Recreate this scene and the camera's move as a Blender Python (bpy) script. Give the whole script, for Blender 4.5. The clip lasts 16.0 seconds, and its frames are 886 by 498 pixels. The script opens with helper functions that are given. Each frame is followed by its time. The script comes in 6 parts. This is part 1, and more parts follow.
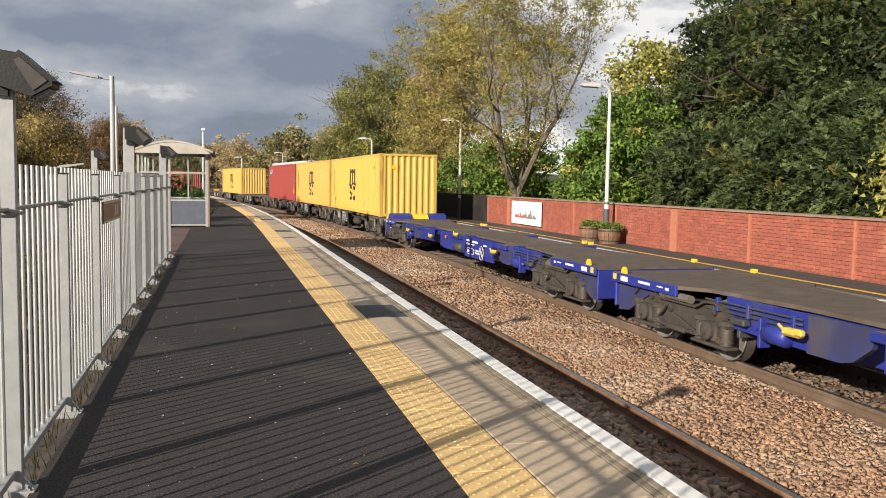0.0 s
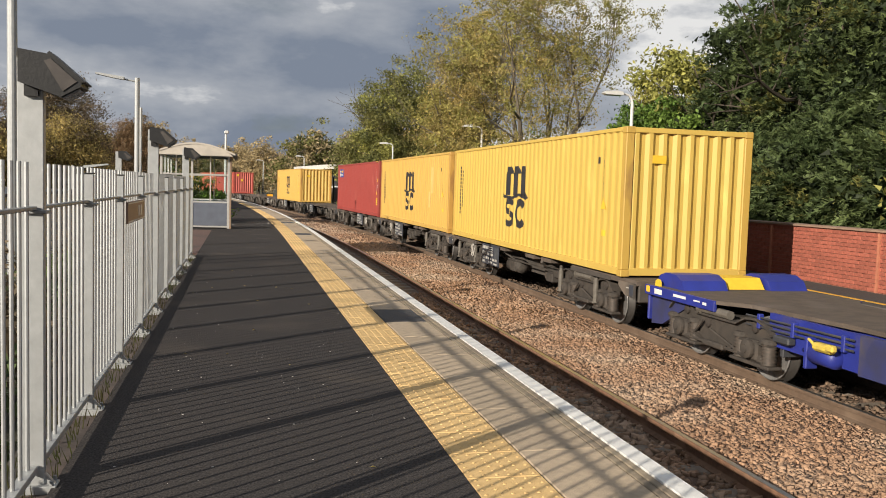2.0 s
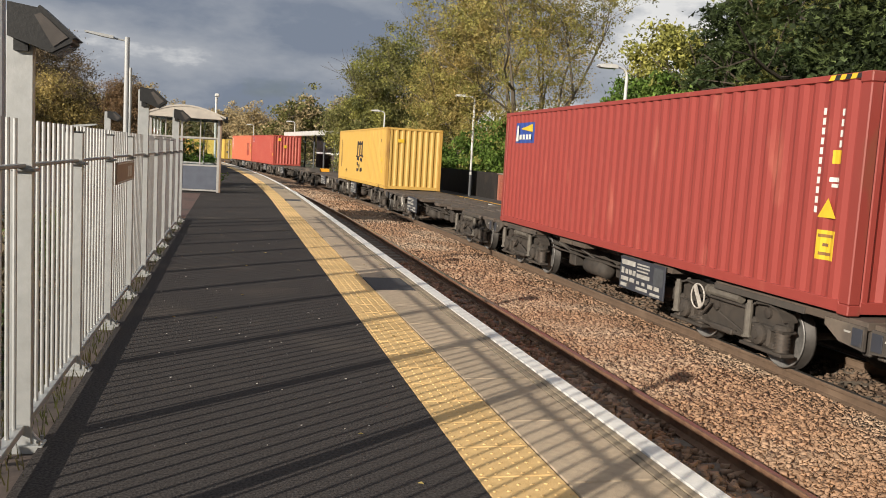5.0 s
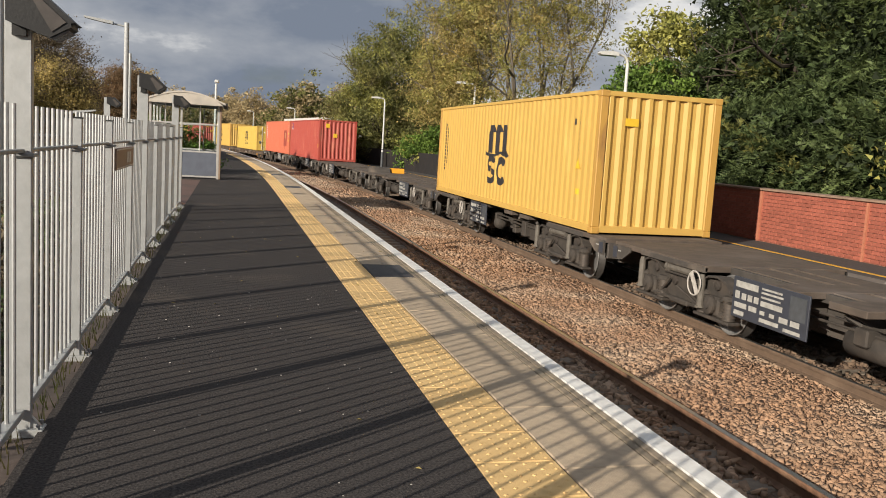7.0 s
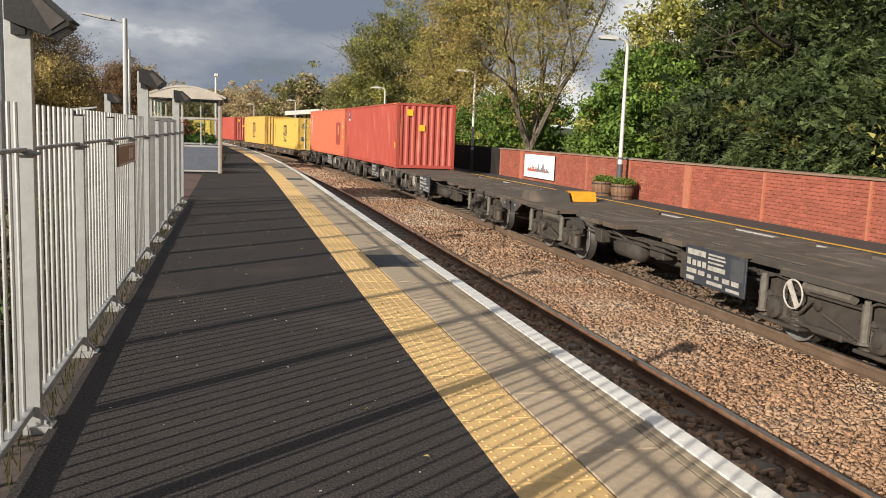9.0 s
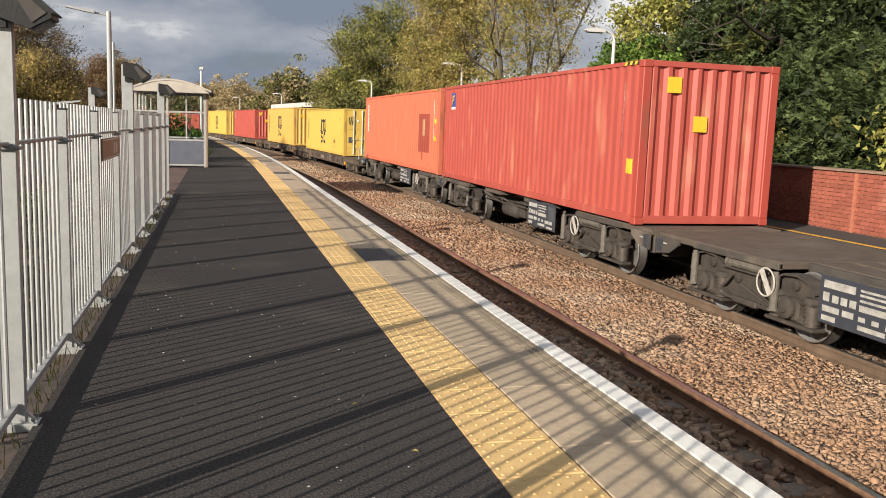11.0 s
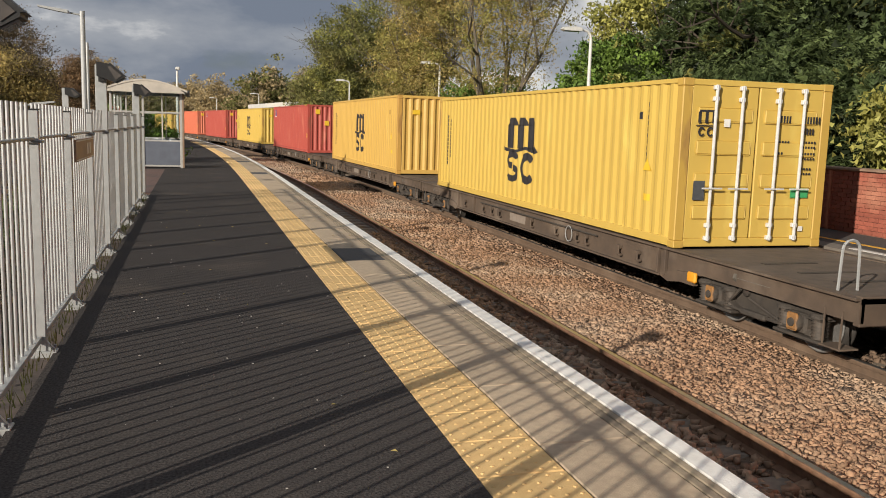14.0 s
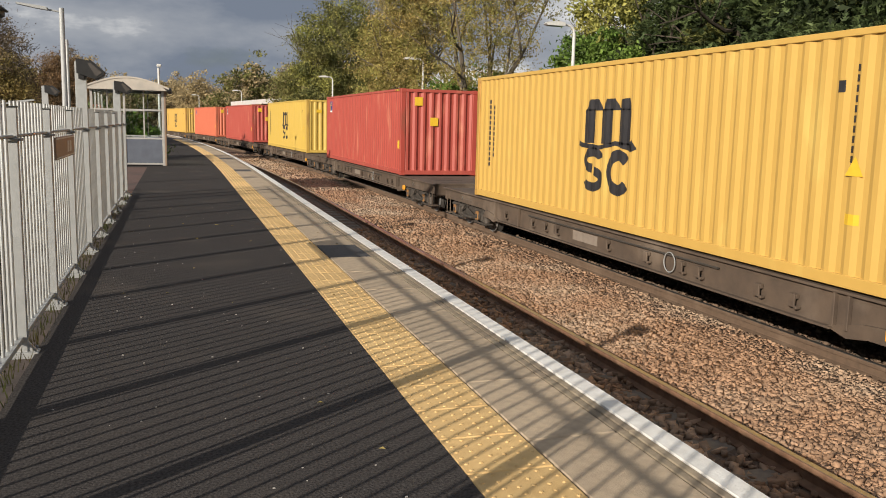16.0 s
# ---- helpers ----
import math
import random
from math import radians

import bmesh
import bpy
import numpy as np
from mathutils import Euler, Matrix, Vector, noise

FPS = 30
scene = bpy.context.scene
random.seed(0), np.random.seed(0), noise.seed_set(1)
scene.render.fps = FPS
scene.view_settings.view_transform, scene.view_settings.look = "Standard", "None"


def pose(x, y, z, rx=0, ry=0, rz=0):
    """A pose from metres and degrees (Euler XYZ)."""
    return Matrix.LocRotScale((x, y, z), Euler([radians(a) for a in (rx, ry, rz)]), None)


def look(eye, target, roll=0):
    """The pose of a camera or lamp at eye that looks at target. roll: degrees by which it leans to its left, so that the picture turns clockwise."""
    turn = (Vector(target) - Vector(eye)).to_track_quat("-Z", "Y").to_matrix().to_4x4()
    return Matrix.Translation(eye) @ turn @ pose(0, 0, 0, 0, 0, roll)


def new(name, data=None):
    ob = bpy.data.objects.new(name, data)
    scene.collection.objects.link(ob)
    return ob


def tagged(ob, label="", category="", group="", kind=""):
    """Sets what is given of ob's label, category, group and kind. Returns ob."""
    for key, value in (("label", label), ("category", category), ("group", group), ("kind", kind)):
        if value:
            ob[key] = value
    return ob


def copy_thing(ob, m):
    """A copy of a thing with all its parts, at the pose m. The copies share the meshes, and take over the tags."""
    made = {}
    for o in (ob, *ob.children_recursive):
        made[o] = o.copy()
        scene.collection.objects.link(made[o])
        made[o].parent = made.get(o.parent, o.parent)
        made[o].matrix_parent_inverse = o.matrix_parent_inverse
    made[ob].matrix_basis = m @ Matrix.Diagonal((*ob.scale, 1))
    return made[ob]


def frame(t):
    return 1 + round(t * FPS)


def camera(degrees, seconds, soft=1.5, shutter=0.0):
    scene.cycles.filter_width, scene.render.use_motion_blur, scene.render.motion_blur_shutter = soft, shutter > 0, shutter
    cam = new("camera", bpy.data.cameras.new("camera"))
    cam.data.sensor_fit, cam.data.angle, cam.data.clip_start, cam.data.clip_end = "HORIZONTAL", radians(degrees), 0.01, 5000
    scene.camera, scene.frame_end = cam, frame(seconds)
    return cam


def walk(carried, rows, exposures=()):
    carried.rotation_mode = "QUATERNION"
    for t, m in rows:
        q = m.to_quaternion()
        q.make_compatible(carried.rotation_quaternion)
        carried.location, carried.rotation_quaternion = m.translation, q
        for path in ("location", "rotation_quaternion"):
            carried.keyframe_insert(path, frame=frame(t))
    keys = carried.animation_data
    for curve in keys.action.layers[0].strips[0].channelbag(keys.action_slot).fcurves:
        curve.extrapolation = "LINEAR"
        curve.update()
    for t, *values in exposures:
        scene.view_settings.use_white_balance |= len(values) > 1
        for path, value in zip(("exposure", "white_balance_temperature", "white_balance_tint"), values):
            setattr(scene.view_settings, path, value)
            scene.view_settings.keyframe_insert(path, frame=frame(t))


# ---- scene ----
cam = camera(54.94, 16.0, 0.95)
PATH = [
    (0, (0.020, 0.007, 1.443), (2.544, 9.652, 0.667), 0.88),
    (0.5, (0.022, 0.006, 1.441), (2.600, 9.638, 0.671), 0.70),
    (1, (0.027, 0.008, 1.442), (2.669, 9.619, 0.643), 0.33),
    (1.5, (0.005, -0.013, 1.444), (2.437, 9.657, 0.681), 1.21),
    (2, (0.009, -0.007, 1.442), (2.317, 9.697, 0.728), 1.79),
    (2.5, (-0.006, 0.004, 1.433), (2.225, 9.714, 0.575), 2.48),
    (3, (-0.003, 0.008, 1.440), (2.148, 9.731, 0.530), 2.69),
    (3.5, (-0.007, 0.014, 1.440), (2.076, 9.745, 0.455), 2.99),
    (4, (-0.001, 0.023, 1.438), (2.178, 9.726, 0.382), 2.86),
    (4.5, (-0.007, 0.030, 1.433), (2.346, 9.697, 0.434), 3.01),
    (5, (-0.006, 0.023, 1.434), (2.437, 9.662, 0.375), 3.31),
    (7.5, (0.001, 0.009, 1.431), (2.447, 9.627, 0.202), 3.53),
    (8, (0.002, 0.005, 1.431), (2.388, 9.630, 0.142), 3.06),
    (8.5, (-0.000, 0.003, 1.433), (2.403, 9.615, 0.080), 2.48),
    (9, (-0.000, -0.000, 1.432), (2.405, 9.614, 0.094), 2.13),
    (11.5, (0.004, 0.019, 1.432), (2.588, 9.575, 0.013), 1.94),
    (12, (0.006, 0.011, 1.431), (2.619, 9.562, 0.032), 1.80),
    (12.5, (0.008, 0.016, 1.428), (2.657, 9.558, 0.043), 1.73),
    (13, (0.011, 0.019, 1.429), (2.715, 9.546, 0.041), 1.72),
    (13.5, (0.014, 0.027, 1.427), (2.753, 9.541, 0.023), 1.73),
    (14, (0.015, 0.028, 1.429), (2.794, 9.530, 0.018), 1.71),
    (14.5, (0.014, 0.036, 1.425), (2.826, 9.528, 0.013), 1.62),
    (15, (0.017, 0.045, 1.426), (2.869, 9.523, 0.005), 1.58),
    (15.5, (0.018, 0.053, 1.425), (2.916, 9.516, -0.007), 1.46),
    (16, (0.017, 0.057, 1.423), (2.964, 9.502, -0.030), 1.33),
]
EXPOSURE = [(0.0, -0.02), (1.0, -0.14), (2.0, -0.21), (3.5, -0.38), (4.5, -0.31), (5.0, -0.26), (7.5, -0.28), (8.0, -0.36), (8.5, -0.32), (9.0, -0.16), (11.5, -0.05), (12.5, -0.15), (13.5, -0.28), (14.5, -0.46), (15.0, -0.44), (16.0, -0.36)]
walk(cam, [(t, look(eye, target, roll)) for t, eye, target, roll in PATH], EXPOSURE)

# ---- world, sun ----
SUN_DIR = Vector((-1.0, -0.79, 0.472)).normalized()
world = bpy.data.worlds.new("sky_world")
scene.world = world
world.use_nodes = True
wn, wl = world.node_tree.nodes, world.node_tree.links
wn.clear()
w_out = wn.new("ShaderNodeOutputWorld")
w_mix = wn.new("ShaderNodeMixShader")
w_sky = wn.new("ShaderNodeTexSky")
w_sky.sky_type, w_sky.sun_disc = "NISHITA", False
w_sky.sun_elevation = math.asin(SUN_DIR.z)
w_sky.sun_rotation = math.atan2(SUN_DIR.x, SUN_DIR.y)
w_b1, w_b2 = wn.new("ShaderNodeBackground"), wn.new("ShaderNodeBackground")
w_b1.inputs["Strength"].default_value = 0.045
w_b2.inputs["Strength"].default_value = 0.52
w_tc = wn.new("ShaderNodeTexCoord")
w_map = wn.new("ShaderNodeMapping")
w_map.inputs["Scale"].default_value = (1.0, 1.0, 2.5)
w_map.inputs["Location"].default_value = (0.9, 0.55, 0.1)
w_n1, w_n2 = wn.new("ShaderNodeTexNoise"), wn.new("ShaderNodeTexNoise")
for node, sc, det in ((w_n1, 2.3, 9.0), (w_n2, 3.4, 8.0)):
    node.inputs["Scale"].default_value = sc
    node.inputs["Detail"].default_value = det
    node.inputs["Roughness"].default_value = 0.55
w_r1, w_r2 = wn.new("ShaderNodeValToRGB"), wn.new("ShaderNodeValToRGB")
w_r1.color_ramp.elements[0].position, w_r1.color_ramp.elements[1].position = 0.36, 0.48
e = w_r2.color_ramp.elements
e[0].position, e[0].color = 0.38, (0.46, 0.54, 0.69, 1)
e[1].position, e[1].color = 0.59, (1.75, 1.74, 1.72, 1)
e = w_r2.color_ramp.elements.new(0.53)
e.color = (0.86, 0.91, 1.0, 1)
wl.new(w_tc.outputs["Generated"], w_map.inputs["Vector"])
for node in (w_n1, w_n2):
    wl.new(w_map.outputs["Vector"], node.inputs["Vector"])
wl.new(w_n1.outputs["Fac"], w_r1.inputs["Fac"])
wl.new(w_n2.outputs["Fac"], w_r2.inputs["Fac"])
wl.new(w_r2.outputs["Color"], w_b2.inputs["Color"])
wl.new(w_sky.outputs["Color"], w_b1.inputs["Color"])
wl.new(w_r1.outputs["Color"], w_mix.inputs["Fac"])
wl.new(w_b1.outputs[0], w_mix.inputs[1])
wl.new(w_b2.outputs[0], w_mix.inputs[2])
wl.new(w_mix.outputs[0], w_out.inputs[0])

sun_data = bpy.data.lights.new("sun", "SUN")
sun_data.energy, sun_data.angle, sun_data.color = 7.8, radians(0.53), (1.0, 0.90, 0.76)
sun = new("sun", sun_data)
sun.matrix_world = look(SUN_DIR * 60, (0, 0, 0))


# ---- materials ----
def mat(name, c1, c2=None, scale=6.0, rough=0.6, metal=0.0, bump=0.15, bscale=60.0, c3=None, s3=0.8, cover=0.5,
        rand=0.0, island=False, soft=0.18, dist=0.01, spec=0.5, trans=0.0, stretch=(1, 1, 1)):
    """A two-scale surface: c1 to c2 by a fine noise, stains of c3 by a coarse one, relief, and a value shift piece by piece."""
    m = bpy.data.materials.new(name)
    m.use_nodes = True
    n, l = m.node_tree.nodes, m.node_tree.links
    b = n["Principled BSDF"]
    b.inputs["Metallic"].default_value = metal
    b.inputs["Specular IOR Level"].default_value = spec
    if trans:
        b.inputs["Subsurface Weight"].default_value = 0.0
    tc, mp = n.new("ShaderNodeTexCoord"), n.new("ShaderNodeMapping")
    mp.inputs["Scale"].default_value = stretch
    l.new(tc.outputs["Object"], mp.inputs["Vector"])

    def tex(s, detail=6.0):
        t = n.new("ShaderNodeTexNoise")
        t.inputs["Scale"].default_value, t.inputs["Detail"].default_value = s, detail
        l.new(mp.outputs["Vector"], t.inputs["Vector"])
        return t

    def ramp(src, a, z):
        r = n.new("ShaderNodeMapRange")
        r.inputs["From Min"].default_value, r.inputs["From Max"].default_value = a, z
        l.new(src, r.inputs["Value"])
        return r.outputs["Result"]

    def mix(fac, a, z, how="MIX"):
        x = n.new("ShaderNodeMix")
        x.data_type, x.blend_type = "RGBA", how
        for sock, v in ((x.inputs[0], fac), (x.inputs[6], a), (x.inputs[7], z)):
            if isinstance(v, (int, float)):
                sock.default_value = v
            elif isinstance(v, tuple):
                sock.default_value = (*v, 1)
            else:
                l.new(v, sock)
        return x.outputs[2]

    fine = tex(scale)
    col = mix(ramp(fine.outputs["Fac"], 0.5 - soft, 0.5 + soft), c1, c2 or tuple(0.75 * v for v in c1))
    coarse = tex(s3, 8.0)
    if c3:
        col = mix(ramp(coarse.outputs["Fac"], 1.02 - cover, 1.2 - cover), col, c3)
    if rand:
        if island:
            src = n.new("ShaderNodeNewGeometry").outputs["Random Per Island"]
        else:
            src = n.new("ShaderNodeObjectInfo").outputs["Random"]
        hsv = n.new("ShaderNodeHueSaturation")
        r = n.new("ShaderNodeMapRange")
        r.inputs["To Min"].default_value, r.inputs["To Max"].default_value = 1 - rand, 1 + rand
        l.new(src, r.inputs["Value"])
        l.new(r.outputs["Result"], hsv.inputs["Value"])
        l.new(col, hsv.inputs["Color"])
        col = hsv.outputs["Color"]
    l.new(col, b.inputs["Base Color"])
    rr = n.new("ShaderNodeMapRange")
    rr.inputs["To Min"].default_value, rr.inputs["To Max"].default_value = max(0.03, rough - 0.12), min(1, rough + 0.12)
    l.new(coarse.outputs["Fac"], rr.inputs["Value"])
    l.new(rr.outputs["Result"], b.inputs["Roughness"])
    if bump:
        bt = tex(bscale, 3.0)
        bp = n.new("ShaderNodeBump")
        bp.inputs["Strength"].default_value, bp.inputs["Distance"].default_value = bump, dist
        l.new(bt.outputs["Fac"], bp.inputs["Height"])
        l.new(bp.outputs["Normal"], b.inputs["Normal"])
    return m


def leaf_mat(name, c1, c2, rand=0.45):
    """Leaves: a mix of diffuse and light passing through, each leaf of its own shade."""
    m = mat(name, c1, c2, scale=0.7, rough=0.62, bump=0, rand=rand, island=True, spec=0.25, soft=0.12)
    n, l = m.node_tree.nodes, m.node_tree.links
    b, out = n["Principled BSDF"], n["Material Output"]
    tr, mx = n.new("ShaderNodeBsdfTranslucent"), n.new("ShaderNodeMixShader")
    mx.inputs[0].default_value = 0.28
    l.new(b.inputs["Base Color"].links[0].from_socket, tr.inputs["Color"])
    l.new(b.outputs[0], mx.inputs[1])
    l.new(tr.outputs[0], mx.inputs[2])
    l.new(mx.outputs[0], out.inputs[0])
    return m


def glass_mat(name, tint=(0.8, 0.88, 0.86), rough=0.02):
    m = bpy.data.materials.new(name)
    m.use_nodes = True
    b = m.node_tree.nodes["Principled BSDF"]
    b.inputs["Base Color"].default_value = (*tint, 1)
    b.inputs["Roughness"].default_value = rough
    b.inputs["Transmission Weight"].default_value = 1.0
    b.inputs["IOR"].default_value = 1.1
    return m


ASPHALT = mat("platform_asphalt", (0.078, 0.071, 0.068), (0.034, 0.031, 0.031), 75, 0.9, bump=0.45, bscale=85, c3=(0.085, 0.074, 0.066), s3=0.9, cover=0.46, soft=0.16, spec=0.06, dist=0.015)
FAR_ASPHALT = mat("far_platform_asphalt", (0.06, 0.057, 0.053), (0.038, 0.036, 0.035), 40, 0.85, bump=0.3, bscale=90, c3=(0.09, 0.083, 0.072), cover=0.45)
TACTILE = mat("tactile_yellow", (0.68, 0.465, 0.205), (0.59, 0.39, 0.165), 14, 0.75, bump=0.25, bscale=120, c3=(0.40, 0.24, 0.10), s3=1.6, cover=0.40, rand=0.10)
SLAB = mat("concrete_slab", (0.45, 0.355, 0.25), (0.36, 0.285, 0.205), 20, 0.85, bump=0.3, bscale=110, c3=(0.24, 0.20, 0.155), s3=1.3, cover=0.42, rand=0.08)
DARK_SLAB = mat("dark_patch", (0.06, 0.06, 0.065), (0.045, 0.045, 0.05), 20, 0.8, bump=0.3)
COPING = mat("coping_brick", (0.33, 0.27, 0.19), (0.25, 0.20, 0.14), 25, 0.85, bump=0.35, c3=(0.2, 0.16, 0.12), rand=0.12)
WHITE_LINE = mat("white_line_paint", (0.80, 0.79, 0.76), (0.66, 0.65, 0.62), 12, 0.7, bump=0.3, bscale=90, c3=(0.42, 0.40, 0.37), s3=4, cover=0.34)
WORN_WHITE = mat("worn_white_paint", (0.62, 0.60, 0.57), (0.45, 0.43, 0.41), 8, 0.8, bump=0.2, c3=(0.12, 0.115, 0.11), s3=1.1, cover=0.44)
YELLOW_LINE = mat("yellow_line_paint", (0.66, 0.36, 0.03), (0.55, 0.29, 0.03), 12, 0.7, bump=0.2, c3=(0.4, 0.24, 0.05), s3=3)
DARK_JOINT = mat("joint_dirt", (0.06, 0.052, 0.045), (0.035, 0.03, 0.028), 30, 0.95, bump=0.3)
FACE_BRICK = mat("platform_face", (0.12, 0.09, 0.075), (0.07, 0.055, 0.05), 9, 0.9, bump=0.4, bscale=30, c3=(0.05, 0.045, 0.04))
BALLAST_BED = mat("ballast_bed", (0.19, 0.115, 0.075), (0.09, 0.06, 0.042), 28, 0.95, bump=1.0, bscale=38, c3=(0.20, 0.15, 0.11), s3=0.5, cover=0.5, dist=0.04, soft=0.25)
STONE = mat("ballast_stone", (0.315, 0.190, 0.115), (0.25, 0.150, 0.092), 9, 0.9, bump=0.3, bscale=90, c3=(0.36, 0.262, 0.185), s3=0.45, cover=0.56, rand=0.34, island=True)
# darker brown version of the ballast stone, for the far track
DARK_STONE = mat("dark_stone", (0.15, 0.10, 0.066), (0.105, 0.07, 0.048), 9, 0.9, bump=0.3, bscale=90, rand=0.25, island=True)
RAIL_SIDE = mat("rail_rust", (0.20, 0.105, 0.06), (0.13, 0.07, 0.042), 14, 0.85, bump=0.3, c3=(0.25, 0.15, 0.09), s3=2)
# far track's rails: a darker brown than the near pair
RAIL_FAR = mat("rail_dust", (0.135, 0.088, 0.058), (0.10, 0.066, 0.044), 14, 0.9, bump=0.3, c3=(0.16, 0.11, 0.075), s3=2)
RAIL_HEAD = mat("rail_head", (0.46, 0.45, 0.44), (0.36, 0.35, 0.34), 30, 0.32, 0.9, bump=0.05)
SLEEPER = mat("concrete_sleeper", (0.22, 0.18, 0.14), (0.15, 0.12, 0.095), 12, 0.9, bump=0.3)
EARTH = mat("earth_ground", (0.10, 0.085, 0.05), (0.06, 0.06, 0.03), 1.5, 0.95, bump=0.6, bscale=8, c3=(0.05, 0.07, 0.025), s3=0.15, cover=0.55, dist=0.05)
GALV = mat("galvanised_steel", (0.41, 0.42, 0.42), (0.35, 0.36, 0.36), 18, 0.5, 0.35, bump=0.08, c3=(0.36, 0.37, 0.37), s3=2.5, cover=0.42)
BRIGHT_STEEL = mat("bright_galvanised_steel", (0.66, 0.66, 0.65), (0.54, 0.54, 0.53), 14, 0.5, 0.2, bump=0.08)
GALV_DARK = mat("weathered_steel", (0.30, 0.31, 0.31), (0.22, 0.225, 0.23), 20, 0.55, 0.4, bump=0.1)
LAMP_BLACK = mat("lamp_black", (0.008, 0.008, 0.009), (0.013, 0.013, 0.013), 20, 0.5, bump=0.1)
LAMP_LENS = mat("lamp_lens", (0.085, 0.075, 0.068), (0.06, 0.054, 0.05), 10, 0.25, bump=0)
SIGN_BROWN = mat("brown_sign", (0.27, 0.18, 0.125), (0.23, 0.15, 0.105), 10, 0.5, bump=0.05)
SIGN_PALE = mat("pale_border", (0.58, 0.55, 0.50), (0.5, 0.48, 0.44), 10, 0.5, bump=0)
BRICK = mat("red_brick", (0.34, 0.098, 0.062), (0.26, 0.074, 0.05), 12, 0.9, bump=0.35, bscale=70, c3=(0.40, 0.17, 0.11), s3=0.9, cover=0.44, rand=0.16)
BRICK_REST = mat("red_brick_rest", (0.34, 0.098, 0.062), (0.26, 0.074, 0.05), 12, 0.9, bump=0.35, bscale=70, c3=(0.40, 0.17, 0.11), s3=0.9, cover=0.44, rand=0.16, island=True)
BRICK_BRIGHT = mat("orange_brick", (0.44, 0.165, 0.095), (0.36, 0.13, 0.078), 10, 0.9, bump=0.3)
MORTAR = mat("mortar", (0.33, 0.135, 0.09), (0.27, 0.11, 0.075), 20, 0.95, bump=0.4, c3=(0.28, 0.16, 0.12), s3=1.5, cover=0.38)
WALL_COPING = mat("wall_coping", (0.30, 0.20, 0.145), (0.22, 0.14, 0.10), 8, 0.9, bump=0.4, c3=(0.26, 0.24, 0.20), s3=1.5)
POSTER_WHITE = mat("poster_white", (0.80, 0.81, 0.82), (0.76, 0.77, 0.79), 4, 0.45, bump=0)
POSTER_RED = mat("poster_red", (0.50, 0.12, 0.09), (0.4, 0.1, 0.08), 6, 0.5, bump=0)
POSTER_GREY = mat("poster_grey", (0.16, 0.17, 0.20), (0.25, 0.25, 0.28), 6, 0.5, bump=0)
POST_WHITE = mat("white_post_paint", (0.6, 0.6, 0.585), (0.52, 0.52, 0.505), 12, 0.45, bump=0.05, c3=(0.5, 0.49, 0.46), s3=2)
POST_GREY = mat("dark_grey_paint", (0.075, 0.08, 0.09), (0.055, 0.06, 0.065), 12, 0.55, bump=0.05)
BARREL = mat("barrel_wood", (0.20, 0.11, 0.065), (0.13, 0.07, 0.042), 10, 0.75, bump=0.3, bscale=40, stretch=(1, 1, 0.15))
HOOP = mat("barrel_hoop", (0.05, 0.045, 0.042), (0.08, 0.06, 0.05), 20, 0.6, 0.5, bump=0.1)
SHELTER_ROOF = mat("shelter_roof", (0.50, 0.46, 0.40), (0.44, 0.40, 0.35), 6, 0.5, bump=0.05, c3=(0.38, 0.35, 0.31), s3=2)
SHELTER_FRAME = mat("shelter_frame", (0.44, 0.43, 0.41), (0.38, 0.37, 0.36), 10, 0.45, 0.2, bump=0.05)
SHELTER_PANEL = mat("shelter_panel", (0.11, 0.125, 0.16), (0.09, 0.1, 0.13), 5, 0.5, bump=0.05)
GLASS = glass_mat("shelter_glass", (0.80, 0.86, 0.86))
BARK = mat("bark", (0.16, 0.135, 0.10), (0.09, 0.074, 0.056), 14, 0.95, bump=0.6, bscale=25, stretch=(1, 1, 0.3))
BARK_DARK = mat("dark_bark", (0.085, 0.068, 0.05), (0.05, 0.04, 0.03), 14, 0.95, bump=0.6, bscale=25)
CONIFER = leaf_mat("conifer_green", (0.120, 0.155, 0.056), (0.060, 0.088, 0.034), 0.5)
# conifer green darkened to stand for shade inside the crown
CONIFER_SHADE = leaf_mat("conifer_shade", (0.040, 0.056, 0.023), (0.026, 0.038, 0.016), 0.4)
CONIFER_WARM = leaf_mat("conifer_olive", (0.21, 0.20, 0.06), (0.12, 0.135, 0.042), 0.45)
IVY = leaf_mat("ivy_green", (0.16, 0.24, 0.045), (0.085, 0.15, 0.03), 0.5)
YELLOW_GREEN = leaf_mat("yellow_green_leaf", (0.38, 0.36, 0.1), (0.25, 0.26, 0.07), 0.4)
OLIVE = leaf_mat("olive_leaf", (0.2, 0.19, 0.065), (0.12, 0.13, 0.045), 0.45)
AUTUMN = leaf_mat("autumn_gold_leaf", (0.41, 0.315, 0.115), (0.29, 0.24, 0.085), 0.45)
GOLD_GREEN = leaf_mat("gold_green_leaf", (0.33, 0.29, 0.085), (0.22, 0.21, 0.06), 0.4)
RUSSET = leaf_mat("russet_leaf", (0.235, 0.145, 0.075), (0.15, 0.10, 0.055), 0.45)
DULL = leaf_mat("dull_brown_leaf", (0.19, 0.142, 0.088), (0.125, 0.10, 0.062), 0.45)
GRASS = leaf_mat("grass_blade", (0.08, 0.095, 0.03), (0.12, 0.10, 0.045), 0.45)


def paint(name, c, fade, rust=(0.20, 0.085, 0.045), cover=0.36):
    return mat(name, c, fade, 2.6, 0.55, bump=0.08, bscale=14, c3=rust, s3=2.3, cover=cover, soft=0.3, stretch=(1, 1, 0.35))


